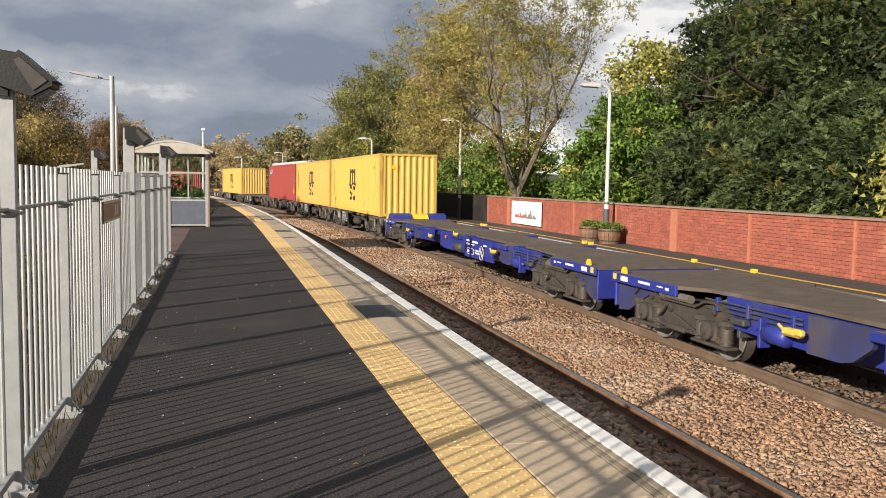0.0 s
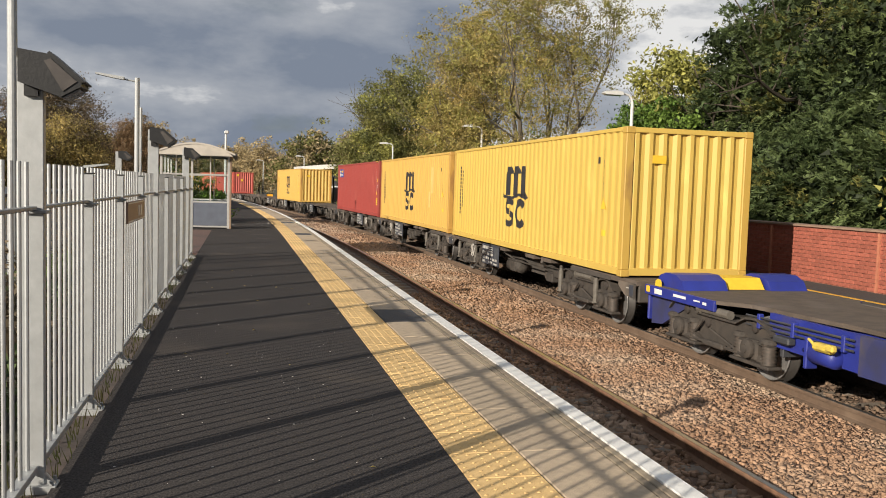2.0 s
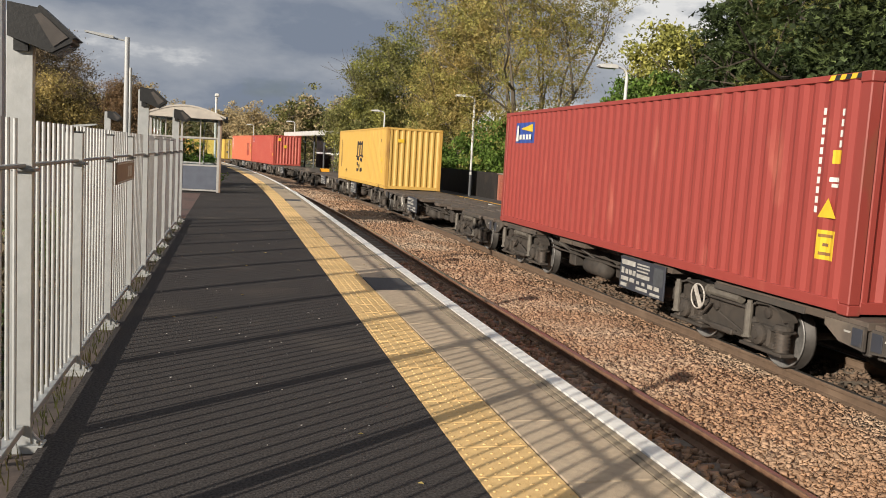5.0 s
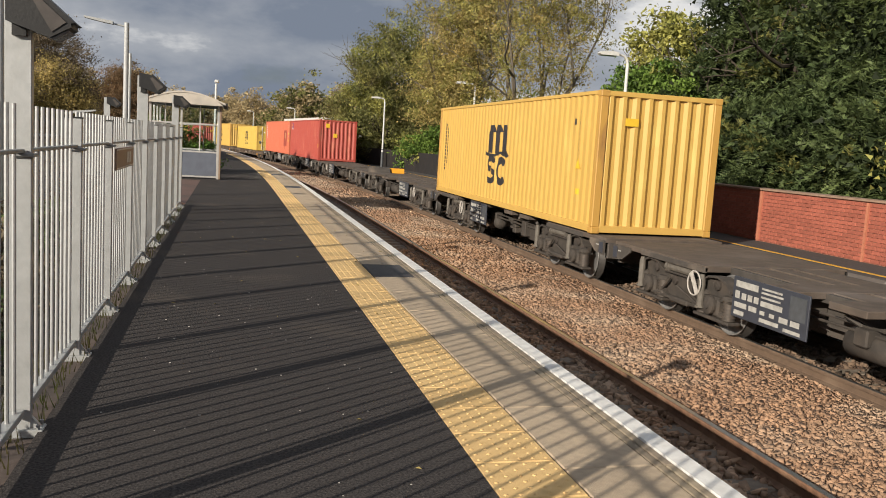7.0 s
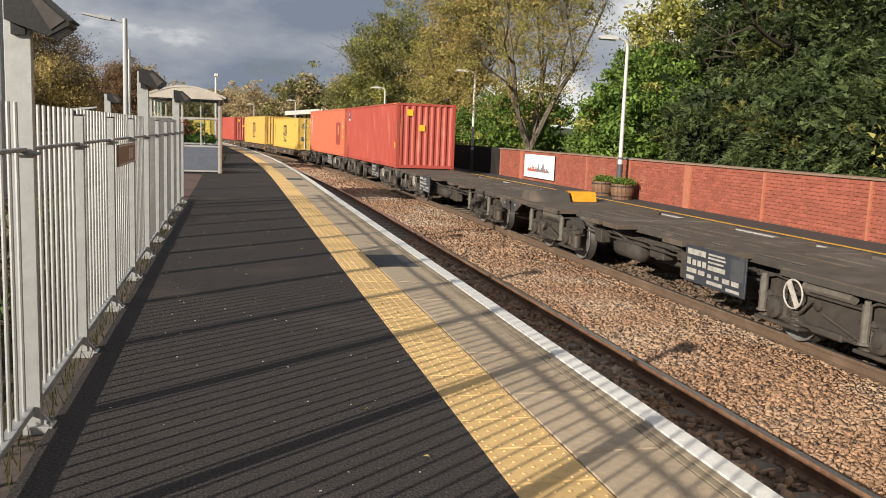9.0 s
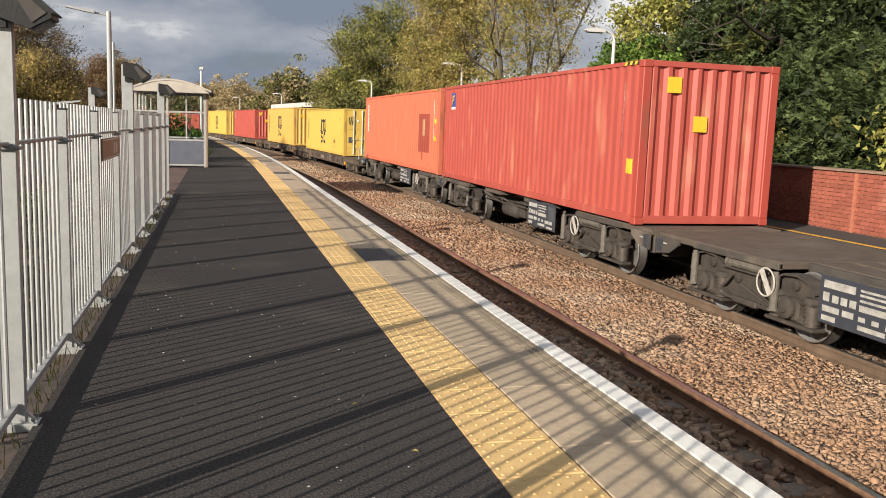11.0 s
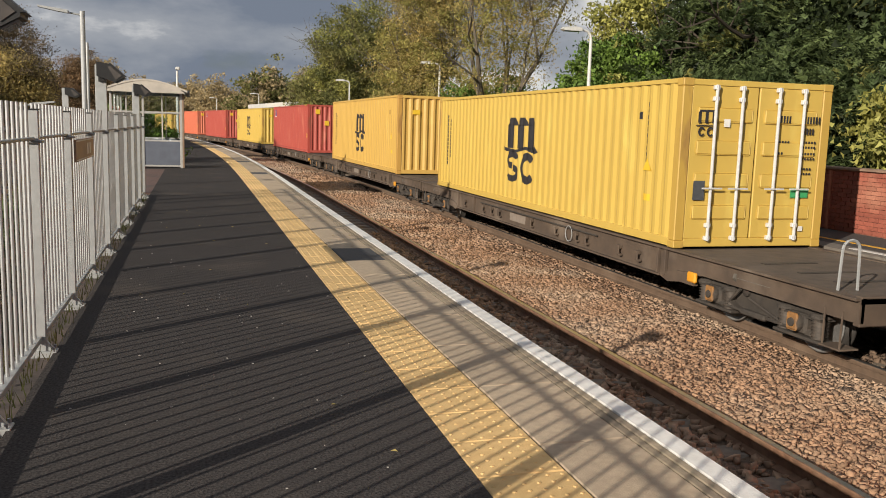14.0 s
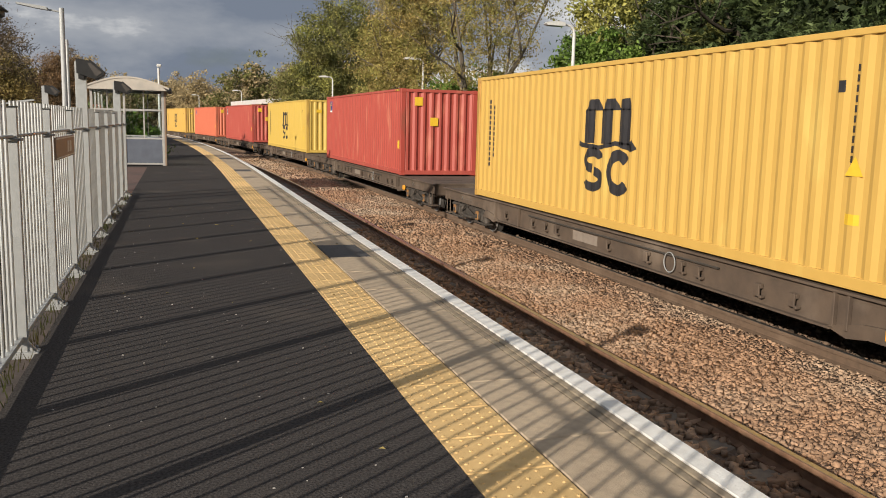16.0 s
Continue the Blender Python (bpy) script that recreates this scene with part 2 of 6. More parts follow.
BOX_YELLOW = paint("container_yellow", (0.56, 0.352, 0.088), (0.51, 0.318, 0.078), (0.60, 0.43, 0.12), 0.42)
BOX_LEMON = paint("container_lemon", (0.56, 0.385, 0.084), (0.51, 0.348, 0.076), (0.62, 0.48, 0.12), 0.42)
BOX_MAROON = paint("container_maroon", (0.3, 0.052, 0.042), (0.26, 0.045, 0.038), (0.42, 0.13, 0.09), 0.40)
BOX_RED = paint("container_red", (0.40, 0.078, 0.057), (0.35, 0.066, 0.05), (0.50, 0.17, 0.11), 0.45)
BOX_ORANGE = paint("container_orange", (0.56, 0.15, 0.082), (0.5, 0.13, 0.072), (0.60, 0.21, 0.12), 0.40)
BOX_DARKRED = paint("container_dark_patch", (0.30, 0.06, 0.04), (0.26, 0.05, 0.035))
LEVER_YELLOW = mat("dusty_yellow", (0.62, 0.47, 0.06), (0.42, 0.31, 0.07), 12, 0.7, bump=0.2)
INK = mat("black_marking", (0.018, 0.017, 0.02), (0.03, 0.028, 0.03), 8, 0.55, bump=0)
WHITE_INK = mat("white_marking", (0.74, 0.73, 0.70), (0.62, 0.61, 0.58), 12, 0.55, bump=0)
HAND_PAINT = mat("worn_white_wheel", (0.50, 0.47, 0.43), (0.32, 0.29, 0.26), 16, 0.6, bump=0)
WORN_STEEL = mat("worn_steel", (0.24, 0.235, 0.23), (0.16, 0.155, 0.15), 20, 0.45, 0.35, bump=0.05)
DIRTY_INK = mat("grimy_white_marking", (0.42, 0.41, 0.38), (0.27, 0.26, 0.24), 9, 0.65, bump=0, c3=(0.13, 0.12, 0.11), s3=5, cover=0.42)
LABEL_YELLOW = mat("yellow_label", (0.74, 0.48, 0.035), (0.68, 0.43, 0.03), 12, 0.5, bump=0)
LABEL_BLUE = mat("blue_label", (0.03, 0.07, 0.30), (0.03, 0.06, 0.25), 12, 0.5, bump=0)
LABEL_GREEN = mat("green_label", (0.05, 0.33, 0.12), (0.04, 0.28, 0.10), 12, 0.5, bump=0)
WAGON_GREY = mat("wagon_grey", (0.07, 0.06, 0.052), (0.045, 0.04, 0.036), 5, 0.75, bump=0.2, bscale=30, c3=(0.15, 0.12, 0.095), s3=1.4, cover=0.45)
BLUE_GRIME = mat("grimy_blue", (0.028, 0.034, 0.13), (0.03, 0.032, 0.075), 4, 0.65, bump=0.1, c3=(0.07, 0.06, 0.055), s3=1.6, cover=0.50)
WAGON_SLATE = mat("wagon_slate", (0.046, 0.048, 0.055), (0.034, 0.035, 0.04), 5, 0.6, bump=0.1, c3=(0.09, 0.08, 0.07), s3=2, cover=0.44)
WAGON_BROWN = mat("wagon_brown", (0.105, 0.074, 0.052), (0.07, 0.05, 0.037), 4, 0.8, bump=0.2, bscale=30, c3=(0.16, 0.122, 0.092), s3=1.2, cover=0.48)
WAGON_BLUE = mat("wagon_blue", (0.022, 0.034, 0.25), (0.018, 0.026, 0.18), 3, 0.45, bump=0.08, c3=(0.07, 0.065, 0.10), s3=1.3, cover=0.40)
DECK_DUST = mat("deck_dust", (0.105, 0.080, 0.062), (0.07, 0.054, 0.043), 5, 0.9, bump=0.25, bscale=40, c3=(0.13, 0.105, 0.09), s3=0.9, cover=0.48)
BOGIE_GREY = mat("bogie_grime", (0.056, 0.046, 0.038), (0.034, 0.029, 0.025), 8, 0.8, bump=0.3, bscale=40, c3=(0.085, 0.065, 0.05), s3=2.0, cover=0.44)
SPRING = mat("spring_steel", (0.06, 0.052, 0.046), (0.10, 0.08, 0.066), 20, 0.6, 0.3, bump=0.1)
DAMPER = mat("damper_grey", (0.14, 0.125, 0.105), (0.09, 0.08, 0.068), 12, 0.6, bump=0.1)
WHEEL_DARK = mat("wheel_dark", (0.062, 0.050, 0.042), (0.04, 0.034, 0.03), 10, 0.7, 0.2, bump=0.15)
WHEEL_RIM = mat("wheel_rim", (0.055, 0.05, 0.046), (0.04, 0.036, 0.033), 14, 0.55, 0.4, bump=0.05)
WAGON_ORANGE = mat("orange_paint", (0.72, 0.33, 0.02), (0.6, 0.26, 0.02), 6, 0.5, bump=0.1)
ORANGE_GRIME = mat("grimy_orange", (0.30, 0.14, 0.035), (0.16, 0.09, 0.045), 9, 0.7, bump=0.2)
PANEL_BLUE = mat("panel_navy", (0.042, 0.047, 0.062), (0.035, 0.038, 0.048), 6, 0.5, bump=0.05, c3=(0.10, 0.09, 0.08), s3=3, cover=0.38)
HILL_GREEN = mat("hill_green", (0.06, 0.075, 0.03), (0.04, 0.05, 0.025), 0.05, 0.95, bump=0)
CAR_WHITE = mat("car_white", (0.78, 0.78, 0.78), (0.74, 0.74, 0.74), 3, 0.3, bump=0)
CAR_GLASS = mat("car_glass", (0.02, 0.022, 0.025), (0.03, 0.03, 0.035), 3, 0.1, bump=0)
TYRE = mat("tyre", (0.02, 0.02, 0.02), (0.03, 0.03, 0.03), 20, 0.85, bump=0.1)
WHITE_WALL = mat("white_boards", (0.70, 0.70, 0.69), (0.62, 0.62, 0.61), 3, 0.6, bump=0.1)
FAR_LEAF = leaf_mat("hazy_brown_leaf", (0.46, 0.36, 0.2), (0.36, 0.29, 0.16), 0.35)
RUSTY = {m.name: paint(m.name + "_rusty", c, tuple(0.85 * v for v in c), (0.17, 0.075, 0.042), 0.52) for m, c in ((BOX_YELLOW, (0.50, 0.285, 0.065)), (BOX_LEMON, (0.50, 0.32, 0.066)), (BOX_MAROON, (0.27, 0.047, 0.038)), (BOX_RED, (0.38, 0.062, 0.044)), (BOX_ORANGE, (0.50, 0.135, 0.074)))}
PALE_YELLOW = mat("pale_yellow_paint", (0.60, 0.42, 0.15), (0.56, 0.37, 0.11), 6, 0.6, bump=0.05)


# ---- builders ----
BEND, BEND_Y = 1.063e-3, 23.3
RAIL_Z, FAR_Z = -0.948, -0.18


def bend(y):
    """How far the line has swung to the left at y."""
    return -BEND * max(0.0, y - BEND_Y) ** 2


class MB:
    """Collects vertices and faces for one mesh."""

    def __init__(self):
        self.v, self.f = [], []

    def add(self, v, f):
        k = len(self.v)
        self.v += v
        self.f += [tuple(k + i for i in q) for q in f]
        return self

    def box(self, x0, x1, y0, y1, z0, z1, m=None):
        v = [(x, y, z) for z in (z0, z1) for y in (y0, y1) for x in (x0, x1)]
        if m is not None:
            v = [tuple(m @ Vector(p)) for p in v]
        return self.add(v, [(0, 2, 3, 1), (4, 5, 7, 6), (0, 1, 5, 4), (2, 6, 7, 3), (0, 4, 6, 2), (1, 3, 7, 5)])

    def cbox(self, x0, x1, y0, y1, z0, z1, b=0.01):
        """A box with all its edges bevelled by b."""
        bm = bmesh.new()
        bmesh.ops.create_cube(bm, size=1.0)
        for q in bm.verts:
            q.co = ((x0 + x1) / 2 + q.co.x * (x1 - x0), (y0 + y1) / 2 + q.co.y * (y1 - y0), (z0 + z1) / 2 + q.co.z * (z1 - z0))
        bmesh.ops.bevel(bm, geom=bm.edges[:], offset=b, segments=1, affect="EDGES")
        bm.verts.index_update()
        self.add([tuple(q.co) for q in bm.verts], [tuple(q.index for q in f.verts) for f in bm.faces])
        bm.free()
        return self

    def tube(self, p0, p1, r0, r1=None, n=10, caps=True):
        p0, p1 = Vector(p0), Vector(p1)
        r1 = r0 if r1 is None else r1
        d = (p1 - p0).normalized()
        a = d.orthogonal().normalized()
        b = d.cross(a)
        v = [tuple(p + (a * math.cos(2 * math.pi * i / n) + b * math.sin(2 * math.pi * i / n)) * r) for p, r in ((p0, r0), (p1, r1)) for i in range(n)]
        f = [(i, (i + 1) % n, n + (i + 1) % n, n + i) for i in range(n)]
        if caps:
            f += [tuple(range(n))[::-1], tuple(range(n, 2 * n))]
        return self.add(v, f)

    def lathe(self, axis_p, axis_d, rings, n=20):
        """Rings of (distance along the axis, radius)."""
        p0, d = Vector(axis_p), Vector(axis_d).normalized()
        a = d.orthogonal().normalized()
        b = d.cross(a)
        v = [tuple(p0 + d * h + (a * math.cos(2 * math.pi * i / n) + b * math.sin(2 * math.pi * i / n)) * r) for h, r in rings for i in range(n)]
        f = [(j * n + i, j * n + (i + 1) % n, (j + 1) * n + (i + 1) % n, (j + 1) * n + i) for j in range(len(rings) - 1) for i in range(n)]
        f += [tuple(range(n))[::-1], tuple(range((len(rings) - 1) * n, len(rings) * n))]
        return self.add(v, f)

    def slab_xz(self, pts, y0, y1):
        """A polygon in x and z, pushed through from y0 to y1."""
        n = len(pts)
        v = [(x, y0, z) for x, z in pts] + [(x, y1, z) for x, z in pts]
        return self.add(v, [(i, (i + 1) % n, n + (i + 1) % n, n + i) for i in range(n)] + [tuple(range(n))[::-1], tuple(range(n, 2 * n))])

    def slab_yz(self, pts, x0, x1):
        n = len(pts)
        v = [(x0, y, z) for y, z in pts] + [(x1, y, z) for y, z in pts]
        return self.add(v, [(i, (i + 1) % n, n + (i + 1) % n, n + i) for i in range(n)] + [tuple(range(n))[::-1], tuple(range(n, 2 * n))])

    def sweep(self, pts, y0, y1, step=3.0):
        """A profile in x and z carried along the bent line."""
        ys = [y0] + [BEND_Y + step * k for k in range(int((y1 - BEND_Y) / step) + 1) if BEND_Y + step * k > y0 + 0.01 and BEND_Y + step * k < y1 - 0.01] + [y1]
        n = len(pts)
        v = [(x + bend(y), y, z) for y in ys for x, z in pts]
        f = [(j * n + i, j * n + (i + 1) % n, (j + 1) * n + (i + 1) % n, (j + 1) * n + i) for j in range(len(ys) - 1) for i in range(n)]
        f += [tuple(range(n))[::-1], tuple(range((len(ys) - 1) * n, len(ys) * n))]
        return self.add(v, f)

    def strip(self, x0, x1, z0, z1, y0, y1, step=3.0):
        return self.sweep([(x0, z0), (x1, z0), (x1, z1), (x0, z1)], y0, y1, step)

    def data(self, name, material, smooth=False):
        me = bpy.data.meshes.new(name)
        me.from_pydata(self.v, [], self.f)
        bm = bmesh.new()
        bm.from_mesh(me)
        if len(bm.faces) < 60000:
            bmesh.ops.recalc_face_normals(bm, faces=bm.faces[:])
        bm.to_mesh(me)
        bm.free()
        if smooth:
            me.polygons.foreach_set("use_smooth", [True] * len(me.polygons))
        me.materials.append(material)
        return me


def part(name, mb, material, parent=None, label="", smooth=False, at=None):
    """Links what mb holds (or ready mesh data) as one mesh object."""
    ob = new(name, mb if isinstance(mb, bpy.types.Mesh) else mb.data(name, material, smooth))
    if parent is not None:
        ob.parent = parent
    if at is not None:
        ob.matrix_basis = at
    if label:
        ob["label"] = label
    return ob


def structure(name, mb, material, label, category, smooth=False):
    return tagged(part(name, mb, material, smooth=smooth), label, category, kind="structure")


def thing(name, label, category, group="", at=None):
    ob = new(name)
    ob.empty_display_size = 0.2
    if at is not None:
        ob.matrix_basis = at
    return tagged(ob, label, category, group)


# ---- ground, track beds, platforms ----
g = MB()
g.add([(-1500, -600, -1.32), (1500, -600, -1.32), (1500, 2400, -1.32), (-1500, 2400, -1.32)], [(0, 1, 2, 3)])
structure("ground", g, EARTH, "bare earth and rough grass round the railway", "ground")
structure("verge", MB().box(-60, -1.14, -30, 60, -1.3, -0.55), mat("dark_verge", (0.05, 0.045, 0.03), (0.03, 0.032, 0.018), 3, 0.95, bump=0.8, bscale=12, c3=(0.09, 0.075, 0.045), s3=0.6), "dark overgrown verge behind the fence", "ground")
structure("bank", MB().box(11.25, 70, -30, 60, -1.3, -0.1), EARTH, "earth bank behind the brick wall", "ground")
structure("platform", MB().strip(-1.0, 2.13, -1.3, -0.03, -12, 27, 3).strip(-6.0, 2.13, -1.3, -0.034, 26.8, 120), FACE_BRICK, "dark brick body of the station platform", "platform")
structure("platform_surface", MB().strip(-0.83, 1.12, -0.02, 0.0, -12, 26), ASPHALT, "black tarmac platform surface with pale grit", "platform")
structure("platform_surface_far", MB().strip(-6.0, 1.12, -0.02, -0.002, 26, 120), ASPHALT, "black tarmac platform surface beyond the fence", "platform")
structure("side_path", MB().box(-3.2, -1.0, 17.5, 26.0, -0.3, -0.004).box(-1.0, -0.83, 17.5, 26.0, -0.03, -0.004), mat("reddish_tarmac", (0.15, 0.085, 0.07), (0.085, 0.055, 0.05), 40, 0.9, bump=0.4, bscale=80, c3=(0.07, 0.055, 0.05), s3=0.7, cover=0.5), "reddish brown tarmac path leading off the platform", "path")
structure("far_platform", MB().strip(9.17, 11.0, -1.3, FAR_Z, -30, 140), FAR_ASPHALT, "worn grey tarmac of the opposite platform", "platform")
structure("far_platform_edge", MB().strip(9.12, 9.55, -1.3, FAR_Z + 0.006, -30, 140), mat("far_coping", (0.19, 0.165, 0.14), (0.13, 0.115, 0.10), 9, 0.9, bump=0.3), "weathered coping stones of the opposite platform", "platform")
wl_far = MB()
for a, b in ((-30, 10.4), (11.9, 18.0), (18.6, 26.5), (27.5, 140)):
    wl_far.strip(9.33, 9.44, FAR_Z + 0.006, FAR_Z + 0.012, a, b)
structure("white_line", wl_far, WORN_WHITE, "worn white edge line on the opposite platform", "line marking")
structure("yellow_line", MB().strip(9.88, 9.98, FAR_Z, FAR_Z + 0.005, -30, 140), YELLOW_LINE, "yellow warning line on the opposite platform", "line marking")
structure("white_edge_line", MB().strip(2.085, 2.20, -0.06, 0.006, -12, 120), WHITE_LINE, "white painted platform edge", "line marking")
structure("slab_bed", MB().strip(1.12, 2.09, -0.03, -0.012, -12, 120), DARK_JOINT, "dirt in the joints between the paving slabs", "platform")

structure("ballast_bed", MB().sweep([(2.13, -1.3), (9.12, -1.3), (9.12, -1.10), (8.6, -1.12), (6.75, -1.12), (5.8, -1.035), (4.6, -1.06), (4.2, -1.13), (3.0, -1.13), (2.13, -1.10)], -40, 330), BALLAST_BED, "brown ballast under the two tracks", "ballast")


def rail_profile(x, z):
    """A flat-bottomed rail with its head's top at z."""
    half = [(0.033, 0), (0.036, -0.012), (0.034, -0.042), (0.010, -0.052), (0.009, -0.125), (0.07, -0.148), (0.07, -0.158)]
    return [(x + a, z + b) for a, b in half] + [(x - a, z + b) for a, b in half[::-1]]


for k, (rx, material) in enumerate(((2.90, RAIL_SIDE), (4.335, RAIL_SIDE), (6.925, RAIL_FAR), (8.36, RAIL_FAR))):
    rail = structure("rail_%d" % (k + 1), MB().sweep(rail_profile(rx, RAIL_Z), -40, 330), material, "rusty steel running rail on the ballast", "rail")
    part("rail_head", MB().strip(rx - 0.026, rx + 0.026, RAIL_Z, RAIL_Z + 0.004, -40, 330), RAIL_HEAD, rail, "polished running surface")

# sleepers
sl = MB().cbox(-1.25, 1.25, -0.13, 0.13, -0.20, 0.0, 0.02).data("sleeper", SLEEPER)
tracks = [tagged(new("sleepers_near"), "concrete sleepers of the near track", "sleepers", kind="structure"), tagged(new("sleepers_far"), "concrete sleepers of the far track", "sleepers", kind="structure")]
for tr, cx in zip(tracks, (3.617, 7.642)):
    for k in range(80):
        y = -4 + 0.65 * k
        part("sleeper", sl, None, tr, at=pose(cx + bend(y), y, RAIL_Z - 0.16))


def stones(name, x0, x1, y0, y1, count, size, top, label, seed, material=STONE):
    """Broken stones heaped on the ballast, each one an angular lump of its own."""
    rng = np.random.default_rng(seed)
    bv = np.array([(x, y, z) for z in (-0.72, 0.72) for y in (-0.72, 0.72) for x in (-0.72, 0.72)])
    bf = np.array([(0, 2, 1), (1, 2, 3), (4, 5, 6), (5, 7, 6), (0, 1, 4), (1, 5, 4), (2, 6, 3), (3, 6, 7), (0, 4, 2), (2, 4, 6), (1, 3, 5), (3, 7, 5)])
    x, y = rng.uniform(x0, x1, count), rng.uniform(y0, y1, count)
    z = np.interp(x, [2.13, 3, 4.2, 4.6, 5.8, 6.75, 8.6, 9.12], [-1.10, -1.13, -1.13, -1.06, -1.035, -1.12, -1.12, -1.10]) + top + rng.uniform(-0.012, 0.012, count)
    x = x + np.array([bend(q) for q in y])
    s = size * rng.uniform(0.55, 1.35, (count, 1)) * rng.uniform(0.6, 1.2, (count, 3)) * (1, 1, 0.75)
    jit = (bv[None] + rng.uniform(-0.42, 0.42, (count, len(bv), 3))) * s[:, None]
    a = rng.uniform(0, 6.28, count)
    c, d = np.cos(a)[:, None], np.sin(a)[:, None]
    tilt = rng.uniform(-0.45, 0.45, (count, 2, 1))
    zz = jit[..., 2] + tilt[:, 0] * jit[..., 0] + tilt[:, 1] * jit[..., 1]
    v = np.stack([x[:, None] + c * jit[..., 0] - d * jit[..., 1], y[:, None] + d * jit[..., 0] + c * jit[..., 1], z[:, None] + zz], -1).reshape(-1, 3)
    f = (bf[None] + (np.arange(count) * len(bv))[:, None, None]).reshape(-1, 3)
    me = bpy.data.meshes.new(name)
    me.vertices.add(len(v))
    me.vertices.foreach_set("co", v.ravel())
    me.loops.add(f.size)
    me.loops.foreach_set("vertex_index", f.ravel())
    me.polygons.add(len(f))
    me.polygons.foreach_set("loop_start", np.arange(0, f.size, 3))
    me.update(calc_edges=True)
    me.materials.append(material)
    return tagged(new(name, me), label, "ballast", kind="stuff")


stones("ballast_stones", 4.40, 6.86, 2.0, 16.0, 36000, 0.027, 0.010, "pinkish brown crushed stones between the two tracks", 1)
stones("ballast_stones", 4.40, 6.86, 16.0, 34.0, 14000, 0.034, 0.008, "pinkish brown crushed stones further along the line", 2)
stones("ballast_stones", 4.40, 6.86, 34.0, 62.0, 9000, 0.055, 0.010, "crushed stones far along the line", 5)
stones("ballast_stones", 2.95, 4.30, 0.0, 20.0, 5500, 0.042, 0.010, "crushed stones in the shade of the platform", 3)
stones("ballast_stones", 6.98, 8.9, 4.0, 26.0, 5000, 0.042, 0.008, "darker brown crushed stones between the rails under the train", 4, DARK_STONE)


# ---- fence along the platform ----
FX = -0.92
POSTS = [4.2 + 1.37 * k for k in range(-9, 10)]
TALL = {0: 1.97, 4: 1.97, 8: 1.97, -4: 1.97, -8: 1.97}


FENCE = thing("fence", "galvanised steel platform fence of round upright bars", "fence", at=pose(FX, 0, 0))
PALE_ME = MB().tube((0, 0, 0.10), (0, 0, 1.50), 0.0098, n=8).data("pale", GALV)
RAIL_ME = MB().cbox(-0.012, 0.030, 0.03, 1.34, 1.285, 1.302, 0.003).data("top_rail", GALV_DARK)
LOW_ME = MB().cbox(-0.022, 0.030, 0.03, 1.34, 0.070, 0.104, 0.003).data("bottom_rail", GALV)


def fence_bay(y0, y1):
    """One bay: two rails and its round pales, between two posts."""
    part("top_rail", RAIL_ME, None, FENCE, at=pose(0, y0, 0))
    part("bottom_rail", LOW_ME, None, FENCE, at=pose(0, y0, 0))
    for k in range(10):
        part("pale", PALE_ME, None, FENCE, at=pose(0, y0 + 1.37 * (k + 0.75) / 10.5, 0))


def fence_post(y, h):
    """A flat steel post with a foot plate."""
    w = 0.056 if h > 1.6 else 0.05
    post = part("post", MB().cbox(-w, w, -0.022, 0.022, -0.05, h, 0.004), GALV, FENCE, at=pose(0, y, 0))
    if h < 1.6:
        part("cap", MB().cbox(-w - 0.003, w + 0.003, -0.026, 0.026, h, h + 0.008, 0.002), LAMP_BLACK, post, "black plastic cap")
    part("foot_plate", MB().cbox(-0.05, 0.11, -0.05, 0.05, -0.03, 0.008, 0.003).slab_xz([(0.045, 0.008), (0.10, 0.008), (0.045, 0.075)], -0.012, 0.012), GALV, post)
    for sy in (-0.04, 0.04):
        part("bolt", MB().tube((0.09, sy, 0.010), (0.09, sy, 0.03), 0.010, n=6), GALV_DARK, post)
    part("rail_bracket", MB().cbox(-0.03, 0.07, -0.045, 0.045, 1.268, 1.284, 0.003), GALV_DARK, post)


def flood_lamp(x, y, z, turn=0):
    """A wedge-shaped floodlight on its post's top, leaning out over the platform."""
    lamp = thing("floodlight", "black wedge-shaped floodlight on a fence post", "floodlight", "floodlights", pose(x, y, z, 0, 0, turn))
    part("housing", MB().slab_xz([(-0.055, 0.02), (0.09, 0.0), (0.235, -0.125), (0.235, -0.150), (0.14, -0.205), (0.02, -0.165), (-0.055, -0.14)], -0.10, 0.10), LAMP_BLACK, lamp)
    part("lens", MB().slab_xz([(0.222, -0.16), (0.146, -0.206), (0.15, -0.213), (0.226, -0.167)], -0.085, 0.085), LAMP_LENS, lamp, "brownish glass lens")
    part("end_glass", MB().slab_xz([(0.065, -0.035), (0.095, -0.022), (0.215, -0.128), (0.15, -0.178)], -0.106, -0.1015), LAMP_LENS, lamp, "brownish end glass")
    part("rim", MB().slab_xz([(0.08, 0.002), (0.24, -0.132), (0.252, -0.126), (0.09, 0.014)], -0.108, 0.108), LAMP_BLACK, lamp)
    part("bracket", MB().box(-0.045, 0.02, -0.02, 0.02, -0.20, -0.13), LAMP_BLACK, lamp)
    lamp.scale = (0.9, 0.9, 0.9)
    return lamp


